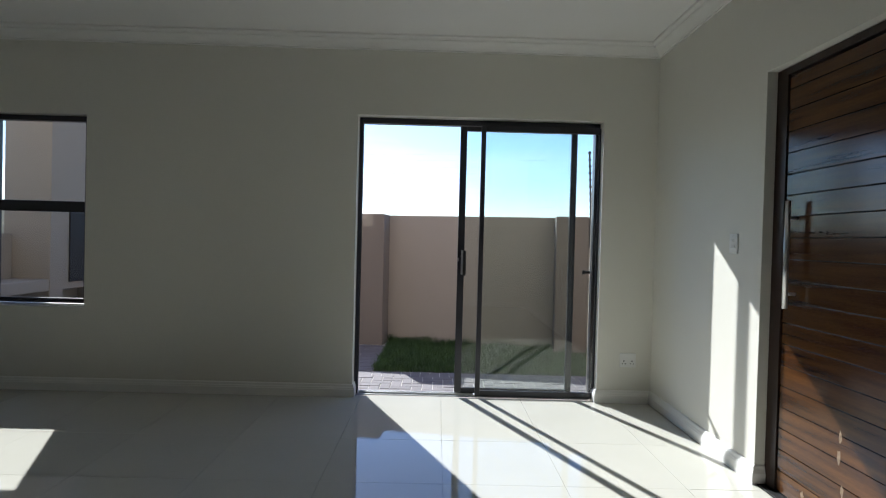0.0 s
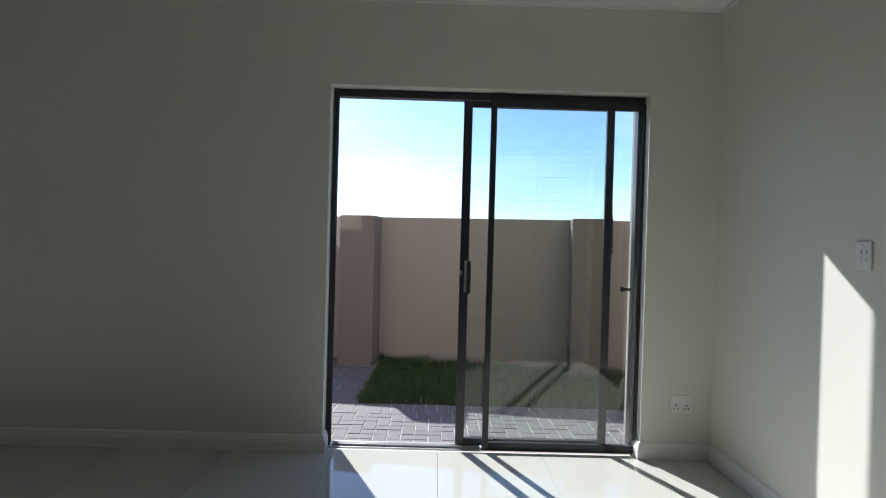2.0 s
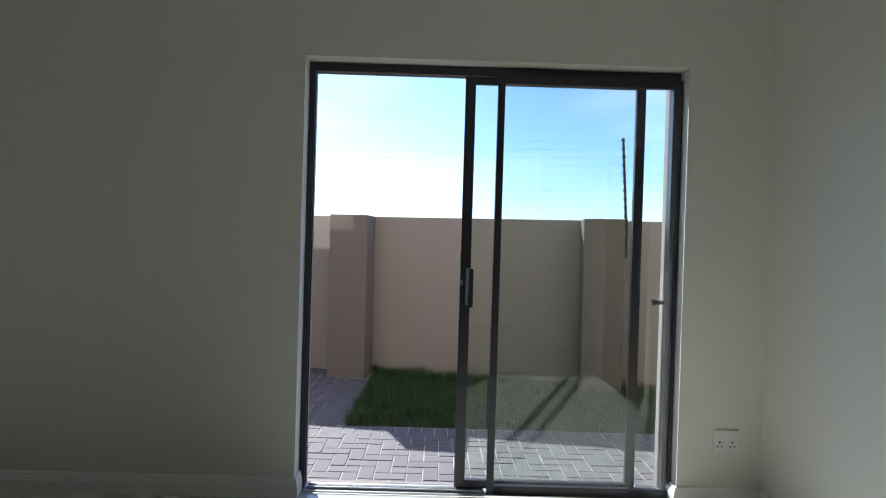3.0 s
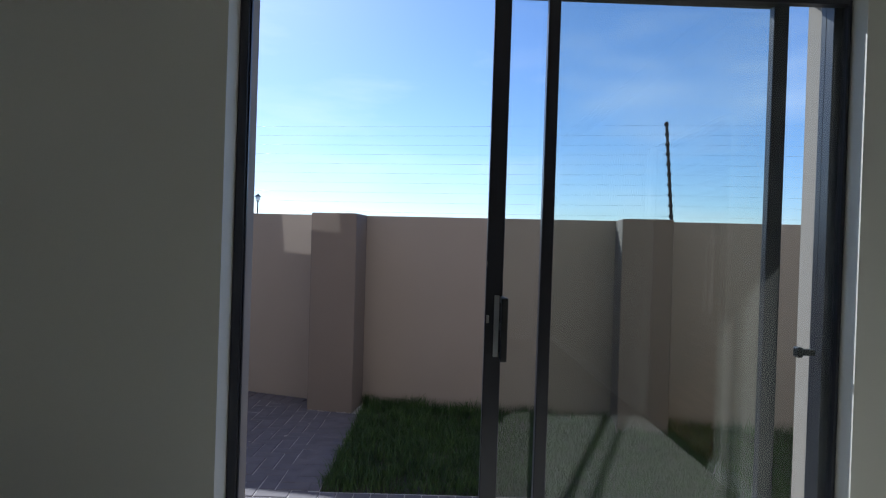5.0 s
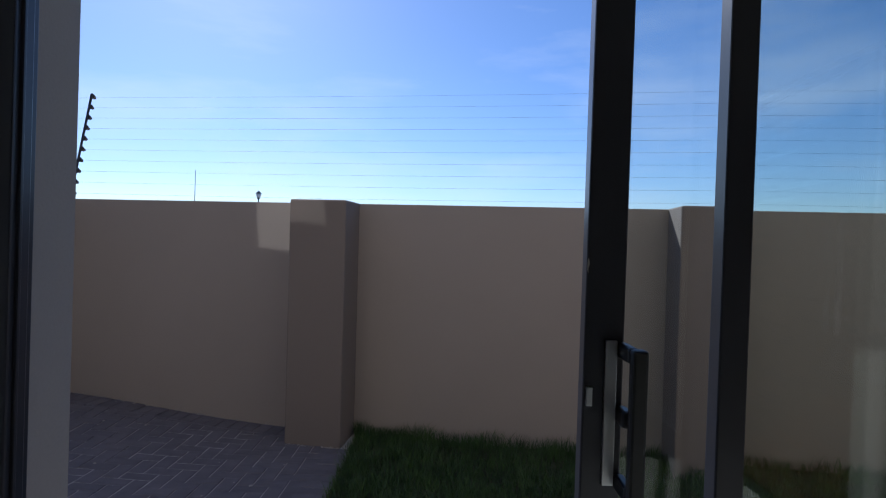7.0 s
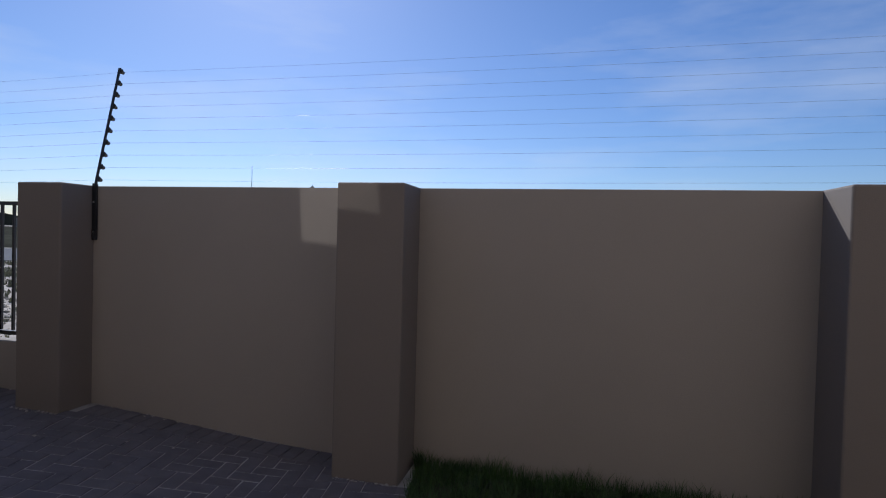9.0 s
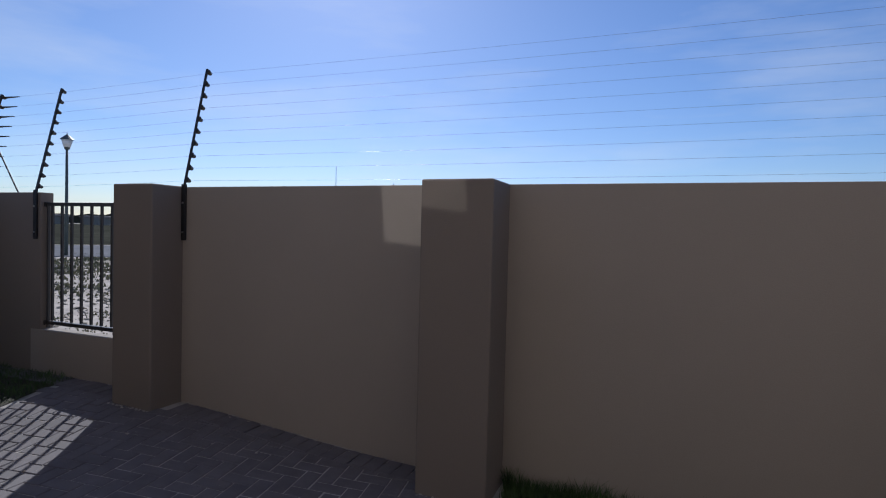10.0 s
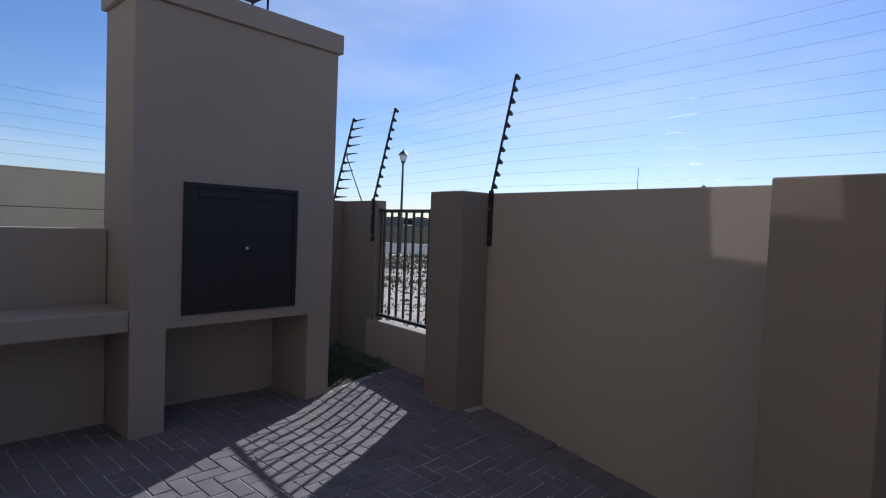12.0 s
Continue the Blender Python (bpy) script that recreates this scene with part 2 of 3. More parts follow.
def sweep(profile, a, b, inward, mitre_a=0.0, mitre_b=0.0):
    """A moulding: profile of (out, up) swept from a to b; out goes along inward. mitre: how far an end is cut per unit of out."""
    bm = bmesh.new()
    a, b, inward = Vector(a), Vector(b), Vector(inward)
    along = (b - a).normalized()
    rows = []
    for end, cut in ((a, mitre_a), (b, -mitre_b)):
        rows.append([bm.verts.new(end + inward * o + Vector((0, 0, u)) + along * cut * o) for o, u in profile])
    k = len(profile)
    for i in range(k):
        j = (i + 1) % k
        bm.faces.new((rows[0][i], rows[0][j], rows[1][j], rows[1][i]))
    bm.faces.new(rows[0][::-1])
    bm.faces.new(rows[1])
    bmesh.ops.recalc_face_normals(bm, faces=bm.faces[:])
    return bm


def mesh_from(name, bm, material, smooth=False):
    me = bpy.data.meshes.new(name)
    bmesh.ops.recalc_face_normals(bm, faces=bm.faces[:])
    bm.to_mesh(me)
    bm.free()
    me.materials.append(material)
    if smooth:
        for f in me.polygons:
            f.use_smooth = True
    return me


def thing(name, label, category, base=(0, 0, 0), group="", kind="", m=None):
    ob = new(name)
    ob.matrix_basis = m if m is not None else Matrix.Translation(base)
    ob.empty_display_size = 0.1
    return tagged(ob, label, category, group, kind)


def part(name, bm, material, parent, label="", local=False, smooth=False):
    """One mesh under a thing or a part; the mesh is given in the world unless local."""
    root = parent
    while root.parent:
        root = root.parent
    if not local:
        bmesh.ops.transform(bm, matrix=root.matrix_basis.inverted(), verts=bm.verts[:])
    ob = new(name, mesh_from(name, bm, material, smooth))
    ob.parent = parent
    return tagged(ob, label)


def structure(name, bm, material, label, category):
    return tagged(new(name, mesh_from(name, bm, material)), label, category, "", "structure")


# ---- plan ----
G = -0.20                                   # the paving outside; the tiled floor is 0
X_R, X_L, Y_B, H = 2.255, -4.0, -6.0, 2.70  # the room
OX0, OX1, OZ = 0.0, 1.835, 2.12              # the sliding door's opening
WX0, WX1, WZ0, WZ1 = -3.50, -2.03, 0.62, 2.068  # the window's opening
Y_OUT = 0.25
WALL = pose(0, 3.393, 0, 0, -0.31, -8.2)    # along the garden wall: x along it, y outwards; its top climbs a little
W_TOP, W_V0, W_V1 = 1.535, 0.34, 0.45

def rise(x, y):
    """The ground falls a little to the wall and climbs towards its far corner."""
    u, v = x * 0.990 - (y - 3.393) * 0.1426, x * 0.1426 + (y - 3.393) * 0.990
    a, b = min(1, max(0, (v + 1.0) / 1.2)), min(1, max(0, (-0.55 - u) / 2.9))
    c = min(1, max(0, (v + 1.6) / 1.6))
    d = min(1, max(0, (-0.8 - x) / 1.8))
    return 0.125 * a * a * (3 - 2 * a) * b - 0.05 * c * c * (3 - 2 * c) + 0.062 * d * d * (3 - 2 * d)


def sheet(x0, y0, x1, y1, z, step=0.1, low=-0.6):
    """A bed of ground that follows the rise."""
    bm = bmesh.new()
    nx, ny = max(1, round((x1 - x0) / step)), max(1, round((y1 - y0) / step))
    rows = []
    for i in range(nx + 1):
        x = x0 + (x1 - x0) * i / nx
        rows.append([bm.verts.new((x, y, z + rise(x, y))) for y in (y0 + (y1 - y0) * j / ny for j in range(ny + 1))])
    for a, b in zip(rows, rows[1:]):
        for j in range(ny):
            bm.faces.new((a[j], b[j], b[j + 1], a[j + 1]))
    return bm


def worn_joints(bm):
    """Joint sand lies full here and washed out there, most of all beside the barbecue."""
    for v in bm.verts:
        w = 0.5 + 0.5 * noise.noise(Vector((v.co.x * 1.3, v.co.y * 1.3, 2.0))) + 0.45 * noise.noise(Vector((v.co.x * 5, v.co.y * 5, 7.0)))
        far = min(1.0, max(0.0, (-1.2 - v.co.x) / 1.0))
        v.co.z -= 0.0045 * min(1.0, max(0.0, w * 0.9 - 0.15 + 0.1 * far))
    return bm


# ground to the horizon
ground = structure("ground", boxes((-2500, -2500, -0.6, 2500, 2500, -0.27)), M_GROUND, "pale sandy veld with dry green patches reaching the horizon", "ground")


# ---- the house ----
def front_wall(y0, y1, z1, x0, x1, e):
    """A layer of the front wall round its openings; e: by how much the plaster stands back from the door."""
    a, b, c = OX0 - e[0], OX1 + e[1], OZ + e[2]
    return boxes((x0, y0, G - 0.05, WX0, y1, z1), (WX0, y0, G - 0.05, WX1, y1, WZ0), (WX0, y0, WZ1, WX1, y1, z1), (WX1, y0, G - 0.05, a, y1, z1),
                 (a, y0, c, b, y1, z1), (b, y0, G - 0.05, x1, y1, z1), (a, y0, G - 0.05, b, y1, -0.03))


structure("wall_north", front_wall(0.0, 0.125, H + 0.12, X_L, X_R + 0.25, (0.008, 0.0105, 0.007)), M_WALL, "warm off-white painted interior wall with a sliding door and a window", "wall")
# outside wall and roof slab run 6 m past X_R, unseen, blocking sky light
structure("wall_north_outside", front_wall(0.125, Y_OUT, 3.05, X_L - 0.25, X_R + 6.0, (0.0, -0.002, 0.0)), M_TAUPE, "taupe plastered outside wall of the house, with an added unseen stretch that blocks sky", "wall")
DY0, DY1, DZ = -1.41, -2.64, 2.09           # the front door's opening
structure("wall_east", boxes((X_R, Y_B, 0, X_R + 0.25, DY1, H + 0.12), (X_R, DY1, DZ, X_R + 0.25, DY0, H + 0.12), (X_R, DY0, 0, X_R + 0.25, 0.0, H + 0.12)), M_WALL, "warm off-white painted interior wall with a wooden front door", "wall")
structure("wall_west", boxes((X_L - 0.25, Y_B, 0, X_L, 0.0, H + 0.12)), M_WALL, "warm off-white painted interior wall", "wall")
structure("wall_south", boxes((X_L - 0.25, Y_B - 0.25, 0, X_R + 0.25, Y_B, H + 0.12)), M_WALL, "warm off-white painted interior wall", "wall")
structure("ceiling", boxes((X_L, Y_B, H, X_R, 0.0, H + 0.1)), M_CEIL, "smooth white painted ceiling", "ceiling")
structure("roof_slab", boxes((X_L - 0.25, Y_B - 0.25, H + 0.125, X_R + 6.0, 0.12, H + 0.3)), M_TAUPE, "plain flat roof slab over the house", "roof")
floor = structure("floor", boxes((X_L, Y_B, -0.25, X_R, 0.03, -0.004), (X_R, DY1, -0.25, X_R + 0.25, DY0, -0.004)), M_GROUT, "glossy cream porcelain tiled floor with narrow grout joints", "floor")

UX0, UX1, UZ0, UZ1 = -2.75, -1.45, 3.5, 4.7
# upper wall and its roof also stretch unseen to the right, blocking sky light
structure("wall_upper", boxes((X_L - 0.25, 0.0, 3.052, UX0, Y_OUT, 5.8), (UX0, 0.0, 3.052, UX1, Y_OUT, UZ0), (UX0, 0.0, UZ1, UX1, Y_OUT, 5.8), (UX1, 0.0, 3.052, X_R + 6.0, Y_OUT, 5.8)), M_TAUPE, "taupe plastered upper storey wall, its right end added unseen to block sky", "wall")
upper = thing("window_2", "charcoal aluminium upper window with one clear pane", "window", (-2.1, 0.1, UZ0), kind="structure")
part("window_frame", boxes((UX0, 0.08, UZ0, UX0 + 0.04, 0.13, UZ1), (UX1 - 0.04, 0.08, UZ0, UX1, 0.13, UZ1), (UX0 + 0.04, 0.08, UZ0, UX1 - 0.04, 0.13, UZ0 + 0.04), (UX0 + 0.04, 0.08, UZ1 - 0.04, UX1 - 0.04, 0.13, UZ1), bevel=0.002), M_ALU, upper)
part("pane", boxes((UX0 + 0.04, 0.10, UZ0 + 0.04, UX1 - 0.04, 0.105, UZ1 - 0.04)), M_GLASS, upper, "clear glass pane")
structure("upper_room_wall", boxes((X_L - 0.25, -1.2, 3.02, X_R + 6.0, -1.0, 5.8)), M_WALL, "plain inner wall of the upper storey", "wall")
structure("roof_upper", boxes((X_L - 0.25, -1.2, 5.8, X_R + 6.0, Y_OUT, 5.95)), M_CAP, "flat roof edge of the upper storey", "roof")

SKIRT = [(0.0, 0.0), (0.020, 0.0), (0.020, 0.056), (0.017, 0.062), (0.017, 0.068), (0.013, 0.076), (0.011, 0.088), (0.006, 0.095), (0.0, 0.095)]
bm = sweep(SKIRT, (X_L, 0, 0), (OX0 - 0.008, 0, 0), (0, -1, 0), 1, -1)
join(bm, sweep(SKIRT, (OX0 - 0.008, 0, 0), (OX0 - 0.008, 0.086, 0), (1, 0, 0), -1, 0))
join(bm, sweep(SKIRT, (OX1 + 0.0105, 0, 0), (OX1 + 0.0105, 0.086, 0), (-1, 0, 0), -1, 0))
join(bm, sweep(SKIRT, (OX1 + 0.0105, 0, 0), (X_R, 0, 0), (0, -1, 0), -1, 1))
join(bm, sweep(SKIRT, (X_R, 0, 0), (X_R, DY0, 0), (-1, 0, 0), 1, -1))
join(bm, sweep(SKIRT, (X_R, DY0, 0), (X_R + 0.048, DY0, 0), (0, -1, 0), -1, 0))
join(bm, sweep(SKIRT, (X_R + 0.045, DY1, 0), (X_R, DY1, 0), (0, 1, 0), 0, -1))
join(bm, sweep(SKIRT, (X_R, DY1, 0), (X_R, Y_B, 0), (-1, 0, 0), -1, 1))
join(bm, sweep(SKIRT, (X_L, Y_B, 0), (X_L, 0, 0), (1, 0, 0), 1, 1))
join(bm, sweep(SKIRT, (X_R, Y_B, 0), (X_L, Y_B, 0), (0, 1, 0), 1, 1))
structure("baseboard", bm, M_TRIM, "white moulded baseboard along the foot of the walls", "baseboard")

CORN = [(0.0, 0.0), (0.012, 0.0), (0.012, 0.010), (0.020, 0.014), (0.026, 0.026), (0.040, 0.044), (0.058, 0.056), (0.070, 0.060), (0.072, 0.068), (0.094, 0.074), (0.100, 0.080), (0.100, 0.092), (0.0, 0.092)]
bm = bmesh.new()
for a, b, w in (((X_L, 0, 0), (X_R, 0, 0), (0, -1, 0)), ((X_R, 0, 0), (X_R, Y_B, 0), (-1, 0, 0)), ((X_R, Y_B, 0), (X_L, Y_B, 0), (0, 1, 0)), ((X_L, Y_B, 0), (X_L, 0, 0), (1, 0, 0))):
    join(bm, sweep(CORN, Vector(a) + Vector((0, 0, H - 0.092)), Vector(b) + Vector((0, 0, H - 0.092)), w, 1, 1))
structure("cornice", bm, M_TRIM, "white moulded plaster cornice under the ceiling", "trim")


# sliding door: the leaf on the outer track is pushed open over the fixed light
def sliding_door():
    d = thing("door_1", "charcoal aluminium sliding door pushed half open, clear glass", "sliding door", (0.92, 0.09, 0), kind="structure")
    b = 0.0025
    part("outer_frame", boxes((-0.006, 0.088, 0.0, 0.022, 0.124, 2.122), (1.808, 0.088, 0.0, 1.843, 0.124, 2.122), (0.022, 0.088, 2.082, 1.808, 0.124, 2.122), (0.002, 0.124, 0.0, 0.010, 0.148, 2.116), (1.809, 0.124, 0.0, 1.840, 0.15, 2.116), (0.010, 0.124, 2.082, 1.809, 0.15, 2.116), bevel=b), M_ALU, d)
    part("frame_groove", boxes((0.022, 0.098, 0.02, 0.027, 0.103, 2.082), bevel=0.001), M_ALU, d)
    part("bottom_track", boxes((0.022, 0.050, 0.0, 0.915, 0.15, 0.010), (0.036, 0.072, 0.010, 0.915, 0.077, 0.022), (0.036, 0.108, 0.010, 0.915, 0.113, 0.022), (0.915, 0.062, 0.0, 1.808, 0.15, 0.006), bevel=0.001), M_SILL, d, "pale natural aluminium track")
    fx = part("fixed_light", boxes((0.927, 0.056, 0.006, 0.963, 0.086, 2.082), (1.832, 0.060, 0.006, 1.843, 0.087, 2.082), (0.963, 0.056, 2.038, 1.832, 0.086, 2.082), (0.963, 0.056, 0.006, 1.832, 0.086, 0.052), bevel=b), M_ALU, d)
    p = part("pane", boxes((0.959, 0.068, 0.048, 1.836, 0.073, 2.054)), M_GLASS, fx, "clear glass pane")
    p.visible_shadow = False
    sl = part("sliding_leaf", boxes((0.768, 0.092, 0.022, 0.820, 0.118, 2.078), (1.626, 0.092, 0.022, 1.672, 0.120, 2.078), (0.820, 0.092, 2.042, 1.626, 0.120, 2.078), (0.820, 0.092, 0.022, 1.626, 0.120, 0.062), bevel=b), M_ALU, d)
    p = part("pane", boxes((0.816, 0.106, 0.058, 1.630, 0.111, 2.046)), M_GLASS, sl, "clear glass pane")
    p.visible_shadow = False
    part("lock_plate", boxes((0.795, 0.086, 0.938, 0.810, 0.093, 1.126), bevel=0.001), M_SILL, sl, "pale aluminium lock plate")
    h = boxes((0.811, 0.030, 0.933, 0.831, 0.046, 1.124), (0.811, 0.046, 0.933, 0.825, 0.093, 0.953), (0.811, 0.046, 1.104, 0.825, 0.093, 1.124), bevel=0.004)
    part("pull_handle", h, M_DARK, sl, "black pull handle")
    part("thumb_latch", boxes((0.811, 0.060, 1.020, 0.825, 0.093, 1.042), bevel=0.004), M_DARK, sl, "black thumb latch")
    part("latch_keep", boxes((0.772, 0.088, 1.040, 0.780, 0.093, 1.065), bevel=0.001), M_STEEL, sl, "small steel latch")
    chip = bmesh.new()
    ring = [chip.verts.new((0.7684 + 0.0016 * (1 + math.cos(a)) * (0.7 + 0.3 * math.sin(3 * a)), 0.0914, 1.222 + 0.012 * math.sin(a) * (0.8 + 0.2 * math.cos(5 * a)))) for a in (i / 12 * math.tau for i in range(12))]
    chip.faces.new(ring)
    part("plaster_smear", chip, M_SCUFF, sl, "pale dried plaster smear")
    part("stop_lever", boxes((1.741, 0.104, 0.968, 1.801, 0.122, 0.988), (1.741, 0.100, 0.962, 1.759, 0.126, 0.994), bevel=0.004), M_DARK, d, "short black stop lever")
    return d


sliding_door()
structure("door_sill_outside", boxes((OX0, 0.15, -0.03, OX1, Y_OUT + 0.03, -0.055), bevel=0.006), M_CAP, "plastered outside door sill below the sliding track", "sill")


def window():
    w = thing("window_1", "charcoal aluminium window with an upper and a lower clear pane", "window", ((WX0 + WX1) / 2, 0.06, WZ0), kind="structure")
    x0, x1, z0, z1, mx, t0, t1 = WX0 + 0.005, WX1 - 0.005, WZ0 + 0.03, WZ1 - 0.008, -2.735, 1.337, 1.419
    part("window_frame", boxes((x0, 0.035, z0, x0 + 0.035, 0.085, z1), (x1 - 0.022, 0.035, z0, x1, 0.085, z1), (x0 + 0.035, 0.035, z1 - 0.04, x1 - 0.022, 0.085, z1), (x0 + 0.035, 0.035, z0, x1 - 0.022, 0.085, z0 + 0.035), (mx - 0.025, 0.035, z0 + 0.035, mx + 0.022, 0.085, z1 - 0.04), bevel=0.0025), M_ALU, w)
    for a, b in ((x0 + 0.035, mx - 0.025), (mx + 0.022, x1 - 0.022)):
        part("transom", boxes((a, 0.030, t0, b, 0.088, t1), bevel=0.003), M_ALU, w)
        for c, e in ((z0 + 0.035, t0), (t1, z1 - 0.04)):
            p = part("pane", boxes((a, 0.058, c, b, 0.063, e)), M_GLASS, w, "clear glass pane")
            p.visible_shadow = False
    part("window_sill", boxes((WX0, 0.004, WZ0, WX1, 0.034, WZ0 + 0.012), (WX0, 0.086, WZ0, WX1, Y_OUT + 0.03, WZ0 + 0.02), bevel=0.003), M_TRIM, w, "white painted sill")


window()


def front_door():
    d = thing("door_2", "varnished dark brown plank front door, closed, with a long steel pull handle", "front door", (2.36, -2.1, 0), kind="structure")
    f0 = 2.304
    part("door_frame", boxes((f0, DY0 - 0.004, 0.0, f0 + 0.09, DY0 - 0.092, DZ - 0.004), (f0, DY0 - 0.092, DZ - 0.04, f0 + 0.09, DY1 + 0.045, DZ - 0.004), (f0, DY1 + 0.045, 0.0, f0 + 0.09, DY1 + 0.004, DZ - 0.004), bevel=0.002), M_DOORFRAME, d, "darker stained frame")
    # near-black core puts the shade of the plank gaps into its colour
    part("leaf_core", boxes((f0 + 0.032, DY0 - 0.097, 0.01, f0 + 0.062, DY1 + 0.05, DZ - 0.045)), M_DARK, d)
    z, k = 0.012, 0
    plank = None
    while z < DZ - 0.08:
        hgt = min(0.1035, DZ - 0.047 - z)
        if plank is None or abs(hgt - 0.1035) > 1e-4:
            q = boxes((-0.011, -(DY0 - DY1 - 0.147) / 2, 0, 0.011, (DY0 - DY1 - 0.147) / 2, hgt - 0.004), bevel=0.0016)
            plank = mesh_from("plank", q, M_CLAY)
        o = new("plank", plank)
        o.parent = d
        o.location = Vector((f0 + 0.018, (DY0 + DY1 - 0.047) / 2, z)) - d.location
        z += 0.1035
    hb = part("pull_handle", rod((2.262, -1.60, 0.915), (2.262, -1.60, 1.425), 0.0125, n=16), M_STEEL, d, "long brushed steel pull bar", smooth=True)
    for zz in (1.345, 0.985):
        part("bracket", rod((2.262, -1.60, zz), (f0 + 0.008, -1.60, zz), 0.008, n=12), M_STEEL, hb, smooth=True)
    part("threshold", boxes((X_R + 0.005, DY0 - 0.004, -0.004, X_R + 0.24, DY1 + 0.004, 0.006), bevel=0.002), M_DARK, d)
    random.seed(4)
    for y, z, a, c in ((-1.93, 0.42, 0.012, 0.03), (-1.925, 0.33, 0.012, 0.036), (-1.95, 0.20, 0.012, 0.03), (-1.70, 0.07, 0.016, 0.022), (-2.02, 0.13, 0.007, 0.012)):
        bm = bmesh.new()
        ring = []
        for i in range(14):
            an = i / 14 * math.tau
            ring.append(bm.verts.new((f0 + 0.0066, y + a * math.cos(an) * random.uniform(0.5, 1.1), z + c * math.sin(an) * random.uniform(0.5, 1.1))))
        bm.faces.new(ring)
        part("dust_mark", bm, M_DOORDUST, d, "pale dusty smear")
    return d


front_door()


def socket():
    s = thing("wall_socket", "white double plug socket on the wall above the baseboard", "socket", (2.076, 0, 0.325))
    part("cover_plate", boxes((2.015, -0.010, 0.272, 2.137, 0.0, 0.378), bevel=0.003), M_PLASTIC, s)
    for x in (2.045, 2.107):
        # holes are thin black pads, their inner shade given as plain colour
        bm = boxes((x - 0.004, -0.0112, 0.314, x + 0.004, -0.0098, 0.324))
        join(bm, boxes((x - 0.014, -0.0112, 0.296, x - 0.007, -0.0098, 0.303), (x + 0.007, -0.0112, 0.296, x + 0.014, -0.0098, 0.303)))
        part("pin_holes", bm, M_DARK, s)
        part("rocker", boxes((x - 0.009, -0.013, 0.340, x + 0.009, -0.0098, 0.362), bevel=0.0015), M_PLASTIC, s)


socket()


def switch():
    s = thing("light_switch", "white four-lever light switch plate on the wall", "light switch", (X_R, -1.147, 1.22))
    part("cover_plate", boxes((X_R - 0.009, -1.107, 1.165, X_R, -1.187, 1.275), bevel=0.003), M_PLASTIC, s)
    for y in (-1.133, -1.161):
        for z in (1.235, 1.205):
            part("rocker", boxes((X_R - 0.013, y - 0.008, z - 0.009, X_R - 0.0088, y + 0.008, z + 0.009), bevel=0.0015), M_PLASTIC, s)
    part("screw", boxes((X_R - 0.0105, -1.146, 1.262, X_R - 0.0088, -1.149, 1.265)), M_DARK, s)


switch()


# ---- the garden wall ----
def wall_box(*rows, bevel=0.006):
    bm = boxes(*rows, bevel=bevel, segments=2)
    bmesh.ops.transform(bm, matrix=WALL, verts=bm.verts[:])
    return bm


LOW = G - 0.15
structure("garden_wall", wall_box((-2.63, W_V0, LOW, 7.0, W_V1, W_TOP)), M_TAUPE, "taupe plastered garden boundary wall", "garden wall")
structure("garden_wall_corner", wall_box((-5.12, W_V0, LOW, -4.21, W_V1, W_TOP - 0.035)), M_PIER, "brown plastered boundary wall beside the steel infill panel", "garden wall")
structure("garden_wall_plinth", wall_box((-4.33, W_V0 - 0.006, LOW, -3.005, W_V1, 0.325)), M_TAUPE, "low taupe plastered wall under the steel infill panel", "garden wall")
for k, (u0, u1) in enumerate(((-3.008, -2.625), (-0.532, -0.108), (2.188, 2.603))):
    structure("pier_%d" % (k + 1), wall_box((u0, 0.062 if k == 0 else 0.0, LOW, u1, W_V1 + 0.004, W_TOP + 0.003), bevel=0.012), M_PIER, "square brown plastered pier of the garden wall", "pier")
structure("pier_4", wall_box((-5.14, 0.12, LOW, -4.85, W_V0, W_TOP - 0.033), bevel=0.012), M_PIER, "brown plastered pier in the corner of the garden wall", "pier")
structure("side_wall_east", boxes((6.3, Y_OUT + 0.0, LOW, 6.5, 3.0, W_TOP), bevel=0.006), M_TAUPE, "taupe plastered side boundary wall", "garden wall")


def infill():
    p = thing("palisade_fence", "dark bronze steel palisade between two piers on a low wall", "palisade", m=WALL @ Matrix.Translation((-3.63, 0.395, 0.31)))
    x0, x1 = -4.205, -3.012
    o = Vector((-3.63, 0.395, 0.27))
    for z in (0.055, 1.075):
        part("rail", boxes((x0 - o.x, -0.015, z, x1 - o.x, 0.015, z + 0.030), bevel=0.002), M_GATE, p, local=True)
    bar = mesh_from("bar", boxes((-0.0095, -0.0095, 0.090, 0.0095, 0.0095, 1.076), bevel=0.0015), M_GATE)
    for i in range(10):
        b = new("bar", bar)
        b.parent = p
        b.location = (x0 + 0.065 + i * 0.1182 - o.x, 0, 0)
    for x in (x0 + 0.012, x1 - 0.012):
        part("side_rail", boxes((x - o.x - 0.006, -0.012, 0.030, x - o.x + 0.006, 0.012, 1.11), bevel=0.002), M_GATE, p, local=True)
    for x in (x0, x1):
        for z in (0.07, 1.09):
            part("fixing_lug", boxes((x - o.x - 0.006, -0.03, z - 0.02, x - o.x + 0.006, 0.012, z + 0.02), bevel=0.002), M_GATE, p, local=True)


infill()


# ---- electric fence ----
LEAN_V, LEAN_U, RISE = 0.228, -0.012, 0.937


